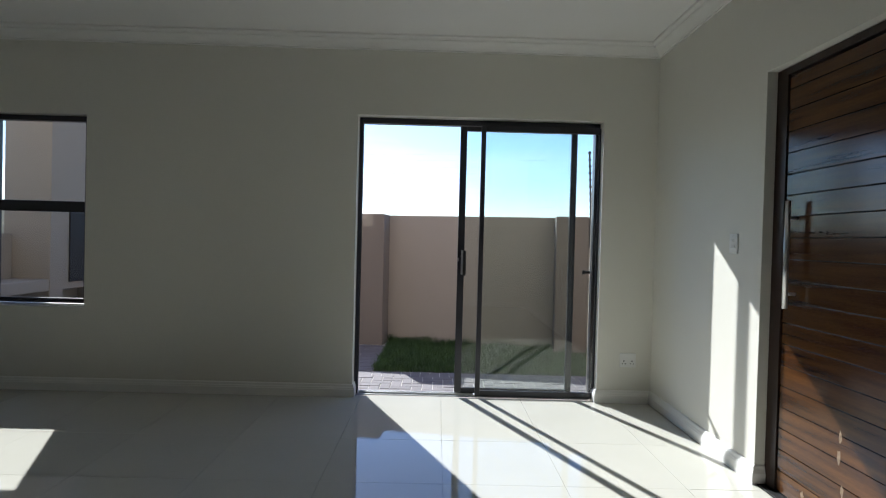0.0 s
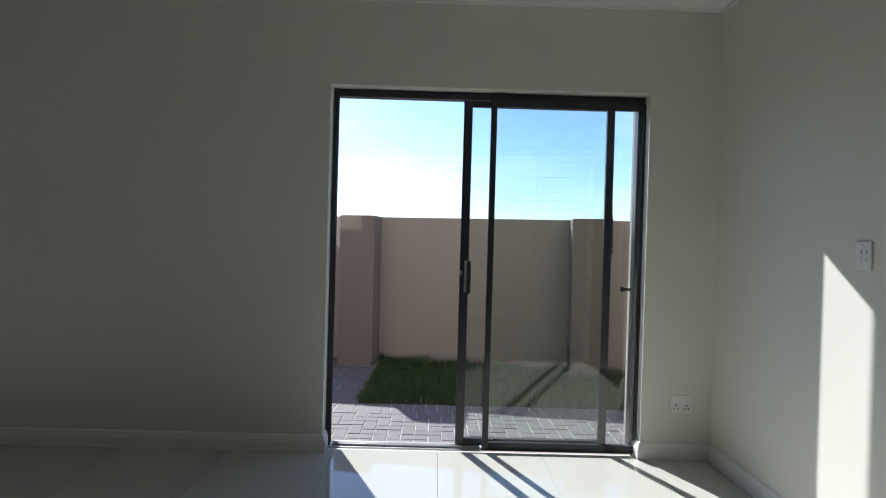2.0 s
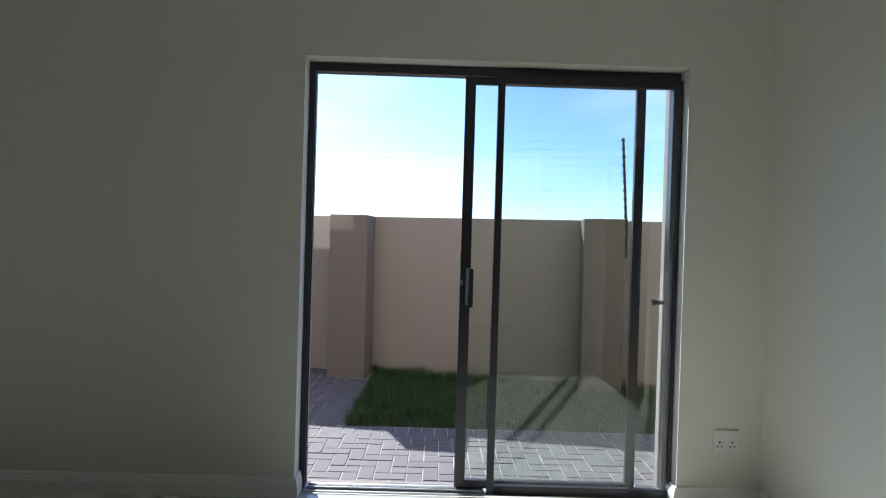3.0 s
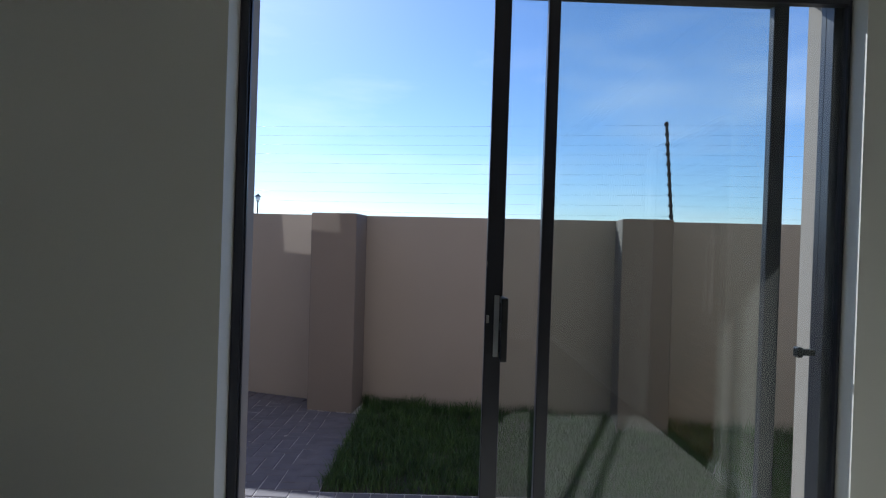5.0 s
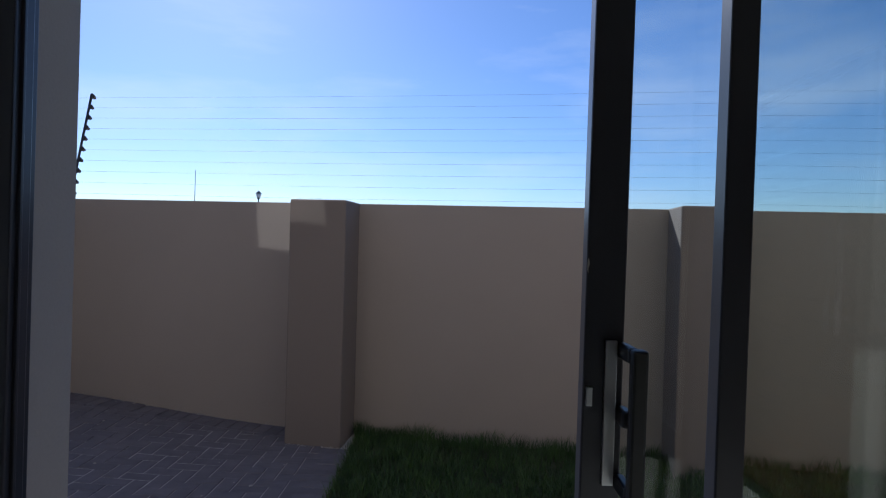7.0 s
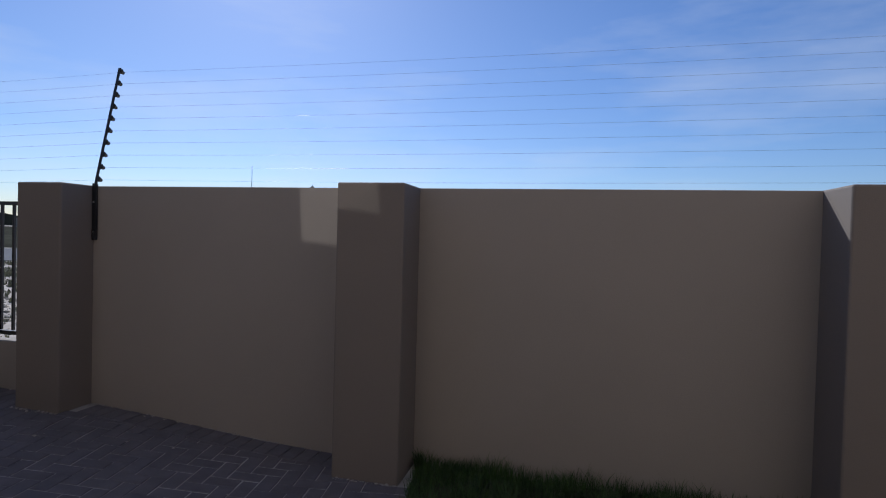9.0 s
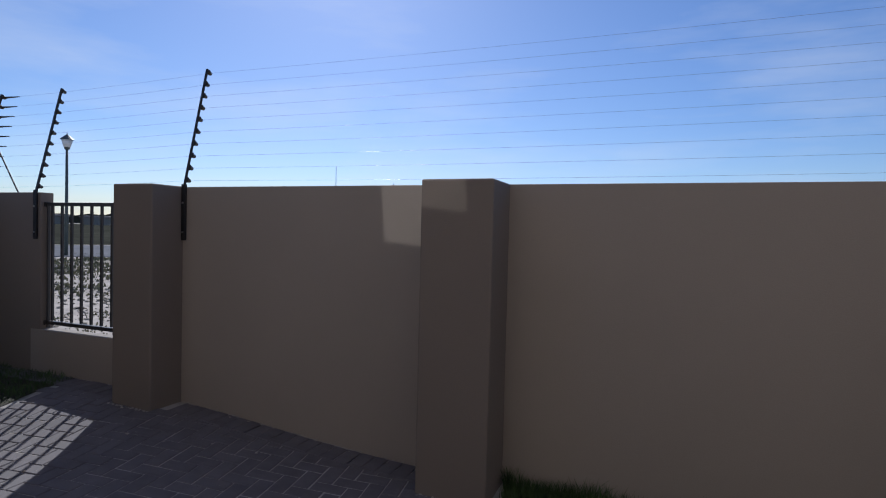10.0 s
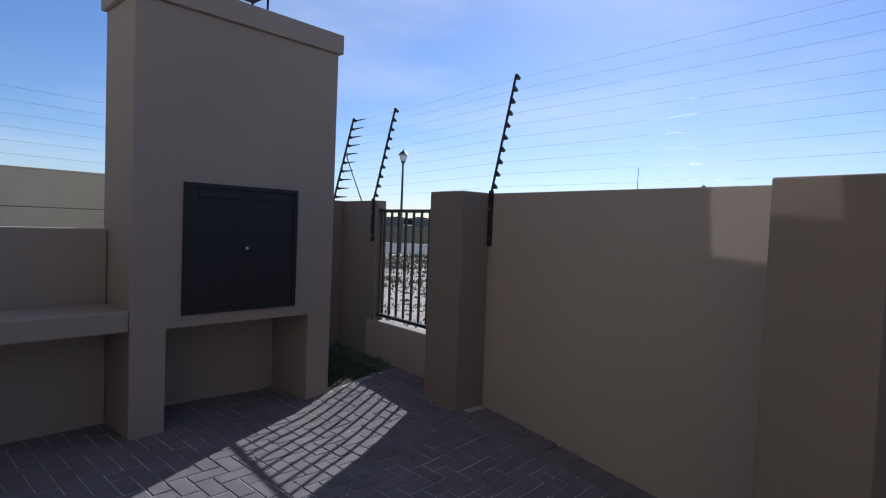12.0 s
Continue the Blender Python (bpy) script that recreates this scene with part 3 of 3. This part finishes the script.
def fence_post():
    f = thing("fence_post", "black steel electric fence post with ten insulators above the wall", "fence post", m=WALL @ Matrix.Translation((-2.605, W_V0, W_TOP)), group="electric fence posts")
    part("bracket", boxes((-0.018, -0.022, -0.40, 0.018, -0.001, 0.02), bevel=0.003), M_POST, f, local=True)
    for z in (-0.34, -0.12):
        part("bolt", rod((0, -0.028, z), (0, -0.020, z), 0.007, n=8), M_STEEL, f, local=True)
    tilt = Vector((LEAN_U, LEAN_V, RISE))
    s = boxes((-0.011, -0.003, 0.0, 0.011, 0.003, tilt.length), (-0.011, -0.003, 0.0, -0.006, 0.020, tilt.length), bevel=0.001)
    bmesh.ops.transform(s, matrix=Matrix.Translation((0, -0.012, 0.0)) @ Matrix.Rotation(math.atan2(LEAN_U, RISE), 4, "Y") @ Matrix.Rotation(-math.atan2(LEAN_V, RISE), 4, "X"), verts=s.verts[:])
    part("post", s, M_POST, f, local=True)
    for i in range(10):
        c = Vector((0, -0.012, 0)) + tilt * (0.06 + 0.102 * i)
        a = (tilt.normalized())
        nrm = Vector((0, a.z, -a.y))
        bm = rod(c + nrm * 0.001, c + nrm * 0.012, 0.014, 0.023, n=12)
        join(bm, rod(c + nrm * 0.012, c + nrm * 0.038, 0.023, 0.012, n=12))
        join(bm, rod(c + nrm * 0.038, c + nrm * 0.046, 0.015, 0.010, n=12))
        part("insulator", bm, M_DARK, f, local=True, smooth=False)
    return f


post = fence_post()
POSTS = [(2.665, W_TOP), (-2.605, W_TOP), (-4.26, W_TOP - 0.035), (-5.08, W_TOP - 0.035)]
for u, z in (POSTS[0], POSTS[2], POSTS[3]):
    copy_thing(post, WALL @ Matrix.Translation((u, W_V0, z)))
side_m = Matrix.Translation((-4.98, -3.0, 1.55)) @ Matrix.Rotation(radians(90), 4, "Z")
copy_thing(post, side_m)

brace = thing("fence_brace", "thin black steel brace holding the corner fence post", "fence brace", m=WALL @ Matrix.Translation((-5.08, W_V0, W_TOP)))
part("brace_bar", rod((0.02, 0.115, 0.50), (0.50, 0.05, -0.035), 0.007, n=8), M_POST, brace, local=True)


def wire_points(i):
    k = 0.06 + 0.102 * i
    return [Vector((u + LEAN_U * k, W_V0 - 0.012 + LEAN_V * k + 0.032, z + RISE * k - 0.006)) for u, z in [(9.0, W_TOP)] + POSTS]


def tube(points, r, n=5):
    bm = bmesh.new()
    rows = []
    for p in points:
        rows.append([bm.verts.new(p + Vector((0, r * math.cos(a / n * math.tau), r * math.sin(a / n * math.tau)))) for a in range(n)])
    for a, b in zip(rows, rows[1:]):
        for i in range(n):
            bm.faces.new((a[i], a[(i + 1) % n], b[(i + 1) % n], b[i]))
    return bm


for i in range(10):
    pts = [WALL @ p for p in wire_points(i)]
    fine = []
    for a, b in zip(pts, pts[1:]):
        for s in range(8):
            q = a.lerp(b, s / 8)
            q.z -= 0.012 * 4 * (s / 8) * (1 - s / 8) * (b - a).length / 5
            fine.append(q)
    fine.append(pts[-1])
    w = thing("fence_wire", "thin galvanised electric fence wire strung between posts", "wire", fine[-1], group="electric fence wires")
    part("strand", tube(fine, 0.00062), M_WIRE, w)
    st = rod(fine[-1] + Vector((-0.01, 0.0, 0)), fine[-1] + Vector((0.21, -0.029, -0.002)), 0.011, 0.004, n=6)
    part("strain_insulator", st, M_POST, w, "dark strain insulator")
    k = 0.06 + 0.102 * i
    if i > 6:
        continue
    a, b = Vector((-4.98 + 0.0, -3.0, 1.55 + RISE * k)), pts[-1]
    a.x = b.x - 0.05
    w = thing("fence_wire", "thin galvanised electric fence wire above the side boundary", "wire", b, group="side fence wires")
    st = bmesh.new()
    join(st, rod(a, b, 0.0008, n=5))
    part("strand", st, M_WIRE, w)



# ---- side boundary of precast concrete ----
pw = thing("precast_wall", "cream precast concrete panel wall with posts along the side boundary", "boundary wall", (-5.03, 0, G), kind="structure")
for y0 in (-3.14, -1.64, -0.14, 1.36, 2.86):
    part("post", boxes((-5.10, y0, LOW, -4.97, y0 + 0.11, 1.615), bevel=0.008), M_PRECAST, pw)
    for r in range(6):
        z0 = G - 0.005 + r * 0.296
        part("panel", boxes((-5.055, y0 + 0.112, z0, -5.012, y0 + 1.498, z0 + 0.292), bevel=0.006), M_PRECAST, pw)


# ---- the braai ----
BRAAI_AT = Vector((0.028, 0.052, 0.012))      # set square to the side boundary


def braai():
    b = thing("braai", "tall taupe plastered built-in barbecue chimney with an open wood store below", "barbecue", (-3.85, 2.65, G))
    x0, x1, y0, y1, zt = -4.15, -3.64, 1.90, 3.39, 2.56
    bm = bmesh.new()
    lo = G - 0.04
    ring = [bm.verts.new((x1, y, z)) for y, z in ((y0, lo), (2.118, lo), (2.118, 0.515), (3.18, 0.515), (3.18, lo), (y1, lo), (y1, zt), (y0, zt))]
    face = bm.faces.new(ring)
    out = bmesh.ops.extrude_face_region(bm, geom=[face])
    bmesh.ops.translate(bm, vec=(x0 - x1, 0, 0), verts=[v for v in out["geom"] if isinstance(v, bmesh.types.BMVert)])
    bmesh.ops.bevel(bm, geom=bm.edges[:], offset=0.010, segments=2, profile=0.5, affect="EDGES", clamp_overlap=True)
    part("chimney_body", bm, M_BRAAI, b)
    part("niche_back", boxes((x0 - 0.06, 2.05, lo, x0 - 0.001, 3.25, 0.60)), M_BRAAI, b)
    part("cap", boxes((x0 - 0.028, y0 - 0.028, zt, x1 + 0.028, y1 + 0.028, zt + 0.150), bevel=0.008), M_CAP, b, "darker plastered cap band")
    dr = part("fire_door", boxes((x1 + 0.001, 2.235, 0.628, x1 + 0.014, 3.018, 1.435), bevel=0.004), M_BLACK, b, "flat black sheet steel door")
    part("door_frame", boxes((x1 + 0.001, 2.205, 0.598, x1 + 0.020, 2.235, 1.465), (x1 + 0.001, 3.018, 0.598, x1 + 0.020, 3.048, 1.465), (x1 + 0.001, 2.235, 1.435, x1 + 0.020, 3.018, 1.465), (x1 + 0.001, 2.235, 0.598, x1 + 0.020, 3.018, 0.628), bevel=0.003), M_BLACK, b, "black steel frame")
    # raised strip put where recess shadow darkens the door's top
    part("top_shade_strip", boxes((x1 + 0.013, 2.30, 1.372, x1 + 0.020, 2.95, 1.432), bevel=0.002), M_BLACK, dr, "black strip in place of the recess shadow")
    k = bmesh.new()
    bmesh.ops.create_uvsphere(k, u_segments=12, v_segments=8, radius=0.013)
    bmesh.ops.transform(k, matrix=Matrix.Translation((x1 + 0.034, 2.635, 1.035)), verts=k.verts[:])
    join(k, rod((x1 + 0.012, 2.635, 1.035), (x1 + 0.03, 2.635, 1.035), 0.006, n=8))
    part("knob", k, M_STEEL, dr, "small bright steel knob", smooth=True)
    part("cowl", boxes((-3.98, 2.40, zt + 0.30, -3.72, 2.84, zt + 0.33), bevel=0.004), M_BLACK, b, "black steel chimney cowl")
    for x, y in ((-3.96, 2.42), (-3.74, 2.42), (-3.96, 2.82), (-3.74, 2.82)):
        part("cowl_leg", rod((x, y, zt + 0.148), (x, y, zt + 0.302), 0.008, n=8), M_BLACK, b)
    b.location += BRAAI_AT
    return b


braai()


def counter():
    c = thing("braai_counter", "taupe plastered masonry counter with open niches beside the barbecue", "counter", (-3.84, 1.1, G))
    x0, x1, y1, y0 = -4.15, -3.645, 1.897, 0.30
    part("worktop", boxes((x0 + 0.1, y0, 0.520, x1, y1, 0.650), bevel=0.010), M_BRAAI, c)
    part("upstand_wall", boxes((x0, y0, G, x0 + 0.098, y1, 1.140), bevel=0.010), M_BRAAI, c)
    part("end_pier", boxes((x0 + 0.1, y0, G, x1 - 0.004, y0 + 0.22, 0.519), bevel=0.010), M_BRAAI, c)
    c.location += BRAAI_AT


counter()


# ---- street lamps and the far view ----
def street_lamp():
    s = thing("street_lamp", "tall dark street lamp with a glass lantern and a peaked cap", "street lamp", (-20.65, 20.14, -0.27), group="street lamps")
    part("pole", rod((0, 0, 0), (0, 0, 4.55), 0.075, 0.05, n=12), M_LAMPPOST, s, local=True, smooth=True)
    part("collar", rod((0, 0, 4.50), (0, 0, 4.60), 0.09, 0.12, n=12), M_LAMPPOST, s, local=True)
    part("lantern", rod((0, 0, 4.60), (0, 0, 4.92), 0.13, 0.22, n=12), M_LAMPGLASS, s, "pale glass lantern", local=True, smooth=True)
    cap = rod((0, 0, 4.92), (0, 0, 5.12), 0.27, 0.05, n=12)
    join(cap, rod((0, 0, 5.12), (0, 0, 5.22), 0.03, 0.008, n=8))
    part("cap", cap, M_LAMPPOST, s, "dark peaked cap", local=True)
    return s


lamp = street_lamp()
copy_thing(lamp, Matrix.Translation((-15.95, 50.0, -0.27)) @ Matrix.Scale(1.11, 4))
mast = thing("mast", "thin bare steel mast far behind the wall", "mast", (-26.05, 60.0, -0.27))
part("pole", rod((-26.05, 60.0, -0.27), (-26.05, 60.0, 8.25), 0.05, 0.03, n=8), M_LAMPPOST, mast)

# far verge, tree line and houses beyond the veld
def across(y0, y1, z0, z1):
    bm = boxes((-300, y0, z0, 300, y1, z1))
    bmesh.ops.transform(bm, matrix=pose(0, 0, 0, 0, 0, 43), verts=bm.verts[:])
    return bm


structure("road_1", across(28.0, 41.0, -0.3, -0.245), M_FARROAD, "grey tarred road across the veld", "road")
structure("far_veld", across(43.0, 300.0, -0.3, -0.24), M_FARVELD, "dark green scrub beyond the road", "ground")
random.seed(11)
bm = bmesh.new()
top, bot = [], []
for i in range(160):
    a = radians(60 + i)
    d = 420
    hgt = 3.0 + 4.0 * noise.noise(Vector((i * 0.23, 0.3, 0))) + random.uniform(0, 2.5)
    bot.append(bm.verts.new((d * math.cos(a), d * math.sin(a), -1)))
    top.append(bm.verts.new((d * math.cos(a), d * math.sin(a), 1.5 + max(1.0, hgt))))
for i in range(159):
    bm.faces.new((bot[i], bot[i + 1], top[i + 1], top[i]))
structure("backdrop", bm, M_FAR, "dark far tree line on the horizon", "backdrop")
for k in range(7):
    a = radians(123 + k * 3.7 + random.uniform(-1, 1))
    c = Vector((260 * math.cos(a), 260 * math.sin(a), -0.27))
    h = thing("far_house", "pale low house far off on the horizon", "house", c, group="far houses")
    wdt, hh = random.uniform(5, 9), random.uniform(1.6, 2.6)
    part("wall", boxes((c.x - wdt / 2, c.y - 3, -0.27, c.x + wdt / 2, c.y + 3, hh)), M_FARHOUSE, h)
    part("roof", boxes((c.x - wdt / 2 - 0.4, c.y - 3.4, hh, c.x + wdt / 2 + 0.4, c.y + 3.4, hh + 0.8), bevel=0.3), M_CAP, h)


def blades(name, count, area, h0, h1, width, material, label, category, z, seed, lean=0.5, clump=None, follow=False):
    """Many small upright leaves in one mesh."""
    rg = np.random.default_rng(seed)
    p = area(rg, count)
    n = len(p)
    an, hh, w = rg.uniform(0, math.tau, n), rg.uniform(h0, h1, n), rg.uniform(0.6, 1.2, n) * width
    la, ld = rg.uniform(0, math.tau, n), rg.uniform(0.1, lean, n)
    if clump:
        f = sum(np.sin(p[:, 0] * clump * c + p[:, 1] * clump * d + e) for c, d, e in ((1, 0.6, 0.3), (-0.7, 1.3, 2.1), (2.1, -1.1, 4.0), (0.4, 2.6, 1.0))) / 4
        hh = hh * (1.0 + 0.75 * f)
    side = np.stack([np.cos(an) * w, np.sin(an) * w, np.zeros(n)], 1)
    tip = np.stack([np.cos(la) * ld * hh, np.sin(la) * ld * hh, hh], 1)
    if p.shape[1] == 2:
        p = np.concatenate([p, np.array([[z + (rise(a, b) if follow else 0.0)] for a, b in p])], 1)
    base = p
    mid = base + tip * [0.35, 0.35, 0.6]
    v = np.stack([base - side, base + side, mid + side * 0.75, mid - side * 0.75, base + tip], 1).reshape(-1, 3)
    f = []
    for i in range(n):
        k = 5 * i
        f += [(k, k + 1, k + 2, k + 3), (k + 3, k + 2, k + 4)]
    me = bpy.data.meshes.new(name)
    me.from_pydata(v.tolist(), [], f)
    me.materials.append(material)
    return tagged(new(name, me), label, category, "", "stuff")


def veld_near(rg, n):
    c = np.stack([rg.uniform(-26, 4, 500), rg.uniform(6.5, 34, 500)], 1)
    return c[rg.integers(0, len(c), n)] + rg.normal(0, 0.22, (n, 2))


def veld_band(rg, n):
    d = np.stack([rg.uniform(-45, 10, 900), rg.uniform(12.0, 27.0, 900)], 1) @ np.array([[0.731, 0.682], [-0.682, 0.731]])
    return d[rg.integers(0, len(d), n)] + rg.normal(0, 0.35, (n, 2))


blades("veld_tufts", 30000, veld_near, 0.01, 0.05, 0.016, M_SHRUB, "small dry tufts scattered over the sand", "shrubs", -0.27, 5)
blades("veld_shrubs", 42000, veld_band, 0.015, 0.11, 0.035, M_SHRUB, "low green shrubs along the road", "shrubs", -0.27, 6)



def clods(name, at, size, material, label, category, rg, follow=False):
    """Many broken lumps lying on the ground, joined."""
    one = bmesh.new()
    bmesh.ops.create_icosphere(one, subdivisions=1, radius=1.0)
    base = np.array([v.co[:] for v in one.verts])
    tri = np.array([[v.index for v in f.verts] for f in one.faces])
    one.free()
    vs, fs = [], []
    for k, ((x, y), r) in enumerate(zip(at, size)):
        shape = base * (r * rg.uniform(0.6, 1.3, (len(base), 1))) * [1.3, 1.0, 0.6]
        vs.append(shape + [x, y, (G + rise(x, y) if follow else -0.27) + 0.25 * r])
        fs.append(tri + k * len(base))
    me = bpy.data.meshes.new(name)
    me.from_pydata(np.concatenate(vs).tolist(), [], np.concatenate(fs).tolist())
    me.materials.append(material)
    return tagged(new(name, me), label, category, "", "stuff")


# ---- lawn ----
LX, LY = -0.03, 1.70


def wall_y(x):
    return 3.393 + W_V0 * 1.01 - 0.144 * x


rg = np.random.default_rng(21)
heaps = np.stack([rg.uniform(-17, -3.5, 90), rg.uniform(5.0, 18, 90)], 1)
at = heaps[rg.integers(0, 90, 5200)] + rg.normal(0, 0.55, (5200, 2))
at = at[at[:, 1] > wall_y(at[:, 0]) + 0.6]
clods("rubble", at, 0.010 + 0.045 * rg.random(len(at)) ** 4, M_CLOD, "brown earth clods and rubble strewn over pale sand", "rubble", rg)

# dropped plaster along the foot of the wall and its piers, and a little on the paving
foot = [(u, W_V0 - abs(rg.normal(0, 0.018)) - 0.006) for u in rg.uniform(-4.2, -0.55, 330) if not -3.03 < u < -2.60]
foot += [(u, 0.055 - abs(rg.normal(0, 0.015))) for u in rg.uniform(-3.02, -2.62, 46)]
foot += [(u, -0.006 - abs(rg.normal(0, 0.012))) for u in rg.uniform(-0.53, -0.11, 46)]
foot += [(rg.uniform(-4.0, -0.3), rg.uniform(-2.2, 0.2)) for _ in range(90)]
foot = [tuple((WALL @ Vector((u, v, 0)))[:2]) for u, v in foot]
clods("plaster_crumbs", foot, 0.0025 + 0.009 * rg.random(len(foot)) ** 3, M_SCUFF, "pale crumbs of dropped plaster along the wall foot", "debris", rg, True)

structure("lawn_soil", sheet(LX, LY, 6.3, 3.9, G - 0.012), M_SOIL, "dark soil under the lawn", "ground")


def lawn(rg, n):
    x = LX + 5.4 * rg.beta(0.9, 1.3, n)
    y = LY + rg.uniform(0, 1, n) * (wall_y(x) - LY - 0.02)
    return np.stack([x + rg.normal(0, 0.012, n), y + rg.normal(0, 0.008, n)], 1)


def lawn_edge(rg, n):
    x = LX + 5.0 * rg.beta(0.7, 1.6, n)
    return np.stack([x, wall_y(x) - np.abs(rg.normal(0, 0.05, n)) - 0.015], 1)


blades("lawn", 52000, lawn, 0.035, 0.095, 0.0022, M_GRASS, "dense short green lawn along the garden wall", "lawn", G - 0.012, 2, 0.9, 11.0, True)
blades("lawn_tufts", 1800, lawn_edge, 0.06, 0.17, 0.0024, M_GRASS, "longer uncut grass against the garden wall", "grass", G - 0.012, 3, 0.7, 5.0, True)


def corner_grass(rg, n):
    x, s = rg.uniform(-4.85, -3.66, n), rg.uniform(0, 1, n)
    y = 3.46 + s * (wall_y(x) - 3.48)
    return np.stack([x, y, G - 0.002 + np.array([rise(a, b) for a, b in zip(x, y)])], 1)


structure("corner_soil", sheet(-4.9, 3.40, -3.66, 4.35, G - 0.001), M_SOIL, "dark soil patch behind the barbecue", "ground")
blades("corner_grass", 4200, corner_grass, 0.015, 0.055, 0.0024, M_GRASS, "patch of green grass between barbecue and wall", "grass", G - 0.006, 8, 0.9, 9.0)

# ---- paving ----
paving = structure("pavement", worn_joints(join(sheet(-4.95, Y_OUT, LX - 0.005, 4.35, G - 0.0035), sheet(LX - 0.005, Y_OUT, 6.3, LY - 0.003, G - 0.0035))), M_SANDJOINT, "grey clay pavers laid in herringbone with pale sand joints", "paving")
PV, PW, PT = 0.200, 0.100, 0.045
JOINT = 0.0065


def paver_mesh(ln, wd):
    bm = bmesh.new()
    a, b, c = ln / 2 - JOINT / 2, wd / 2 - JOINT / 2, 0.0035
    lo = [bm.verts.new((x, y, -PT)) for x, y in ((-a, -b), (a, -b), (a, b), (-a, b))]
    md = [bm.verts.new((x, y, -c)) for x, y in ((-a, -b), (a, -b), (a, b), (-a, b))]
    hi = [bm.verts.new((x, y, 0)) for x, y in ((-a + c, -b + c), (a - c, -b + c), (a - c, b - c), (-a + c, b - c))]
    for r, s in ((lo, md), (md, hi)):
        for i in range(4):
            bm.faces.new((r[i], r[(i + 1) % 4], s[(i + 1) % 4], s[i]))
    bm.faces.new(hi)
    return bm


def paved(x, y):
    if y > wall_y(x) - 0.15 or x < -4.9 or x > 5.2 or y < Y_OUT + 0.03:
        return False
    if x > LX - 0.16:
        return y < LY - 0.17 if x > LX - 0.1 else True
    return not (x < -3.6 and y > 3.38)


cells = []
for i in range(-60, 60):
    for j in range(-60, 60):
        # herringbone of two-to-one bricks on a grid of half lengths
        k = (i - j) % 4
        x, y = -1.0 + i * PW, 1.0 + j * PW
        if k == 0:
            cells.append((x + PW, y + PW / 2, 0))
        elif k == 3:
            cells.append((x + PW / 2, y + PW, 90))
spots = [(x, y, a) for x, y, a in cells if paved(x, y)]
# header course along the lawn and the house side of it, and along the garden wall
y = LY - 0.115
x = LX - 0.05
while x < 5.2:
    spots.append((x, y, 90))
    x += PW
y = LY
while y < wall_y(LX) - 0.42:
    spots.append((LX - 0.105, y + 0.05, 0))
    y += PW
u = -4.8
edge = []
while u < -0.56:
    q = WALL @ Vector((u, W_V0 - 0.115, 0))
    if not (-3.05 < u < -2.59):
        edge.append((q.x, q.y, 90.01 - 8.2))
    u += PW
spots += edge
rg = random.Random(6)
near = sorted(range(len(spots)), key=lambda i: (spots[i][0] + 1.0) ** 2 * 0.5 + (spots[i][1] - 1.3) ** 2)[:300]
near = set(near)
pm = bpy.data.meshes.new("paver")
b0 = paver_mesh(PV, PW)
bmesh.ops.recalc_face_normals(b0, faces=b0.faces[:])
b0.to_mesh(pm)
b0.free()
pm.materials.append(M_PAVER)
base_v = np.array([v.co[:] for v in pm.vertices])
base_f = [tuple(f.vertices) for f in pm.polygons]
all_v, all_f = [], []
for i, (x, y, a) in enumerate(spots):
    sx, sy = (rise(x + 0.05, y) - rise(x - 0.05, y)) * 10, (rise(x, y + 0.05) - rise(x, y - 0.05)) * 10
    tip = Matrix.Rotation(math.atan(sy), 4, "X") @ Matrix.Rotation(-math.atan(sx), 4, "Y")
    m = Matrix.Translation((x + rg.uniform(-0.0012, 0.0012), y + rg.uniform(-0.0012, 0.0012), G + rise(x, y) + (0.005 if a == 90.01 - 8.2 else 0) + rg.uniform(-0.0022, 0.0012))) @ tip @ pose(0, 0, 0, rg.uniform(-0.3, 0.3), rg.uniform(-0.3, 0.3), a + rg.uniform(-0.5, 0.5))
    if i in near:
        o = new("paver", pm)
        o.parent = paving
        o.matrix_basis = m
    else:
        mm = np.array(m)
        k = len(all_v)
        all_v += (base_v @ mm[:3, :3].T + mm[:3, 3]).tolist()
        all_f += [tuple(k + n for n in f) for f in base_f]
me = bpy.data.meshes.new("paver_rest")
me.from_pydata(all_v, [], all_f)
me.materials.append(M_PAVER_FAR)
rest = tagged(new("paver_rest", me), "grey clay pavers further off", "", "", "stuff")
rest.parent = paving

# ---- floor tiles ----
TS = 0.605
tm = mesh_from("tile", boxes((-TS / 2 + 0.0006, -TS / 2 + 0.0006, -0.010, TS / 2 - 0.0006, TS / 2 - 0.0006, 0.0), bevel=0.0004, segments=1), M_TILE)
cut = {}
x = 0.665 - 9 * TS
while x < X_R:
    y = -0.895
    first = True
    y0 = 0.036
    while y0 > Y_B:
        y1 = max(y, Y_B)
        a, b = max(x, X_L), min(x + TS, X_R)
        if b - a > 0.02:
            if abs(b - a - TS) < 1e-4 and abs(y0 - y1 - TS) < 1e-4:
                o = new("tile", tm)
                o.location = ((a + b) / 2, (y0 + y1) / 2, 0)
            else:
                key = (round(b - a, 3), round(y0 - y1, 3))
                if key not in cut:
                    w2, d2 = (b - a) / 2 - 0.0011, (y0 - y1) / 2 - 0.0011
                    cut[key] = mesh_from("tile", boxes((-w2, -d2, -0.010, w2, d2, 0.0), bevel=0.0007, segments=1), M_TILE)
                o = new("tile", cut[key])
                o.location = ((a + b) / 2, (y0 + y1) / 2, 0)
            o.parent = floor
        y0, y = y1, y1 - TS
    x += TS
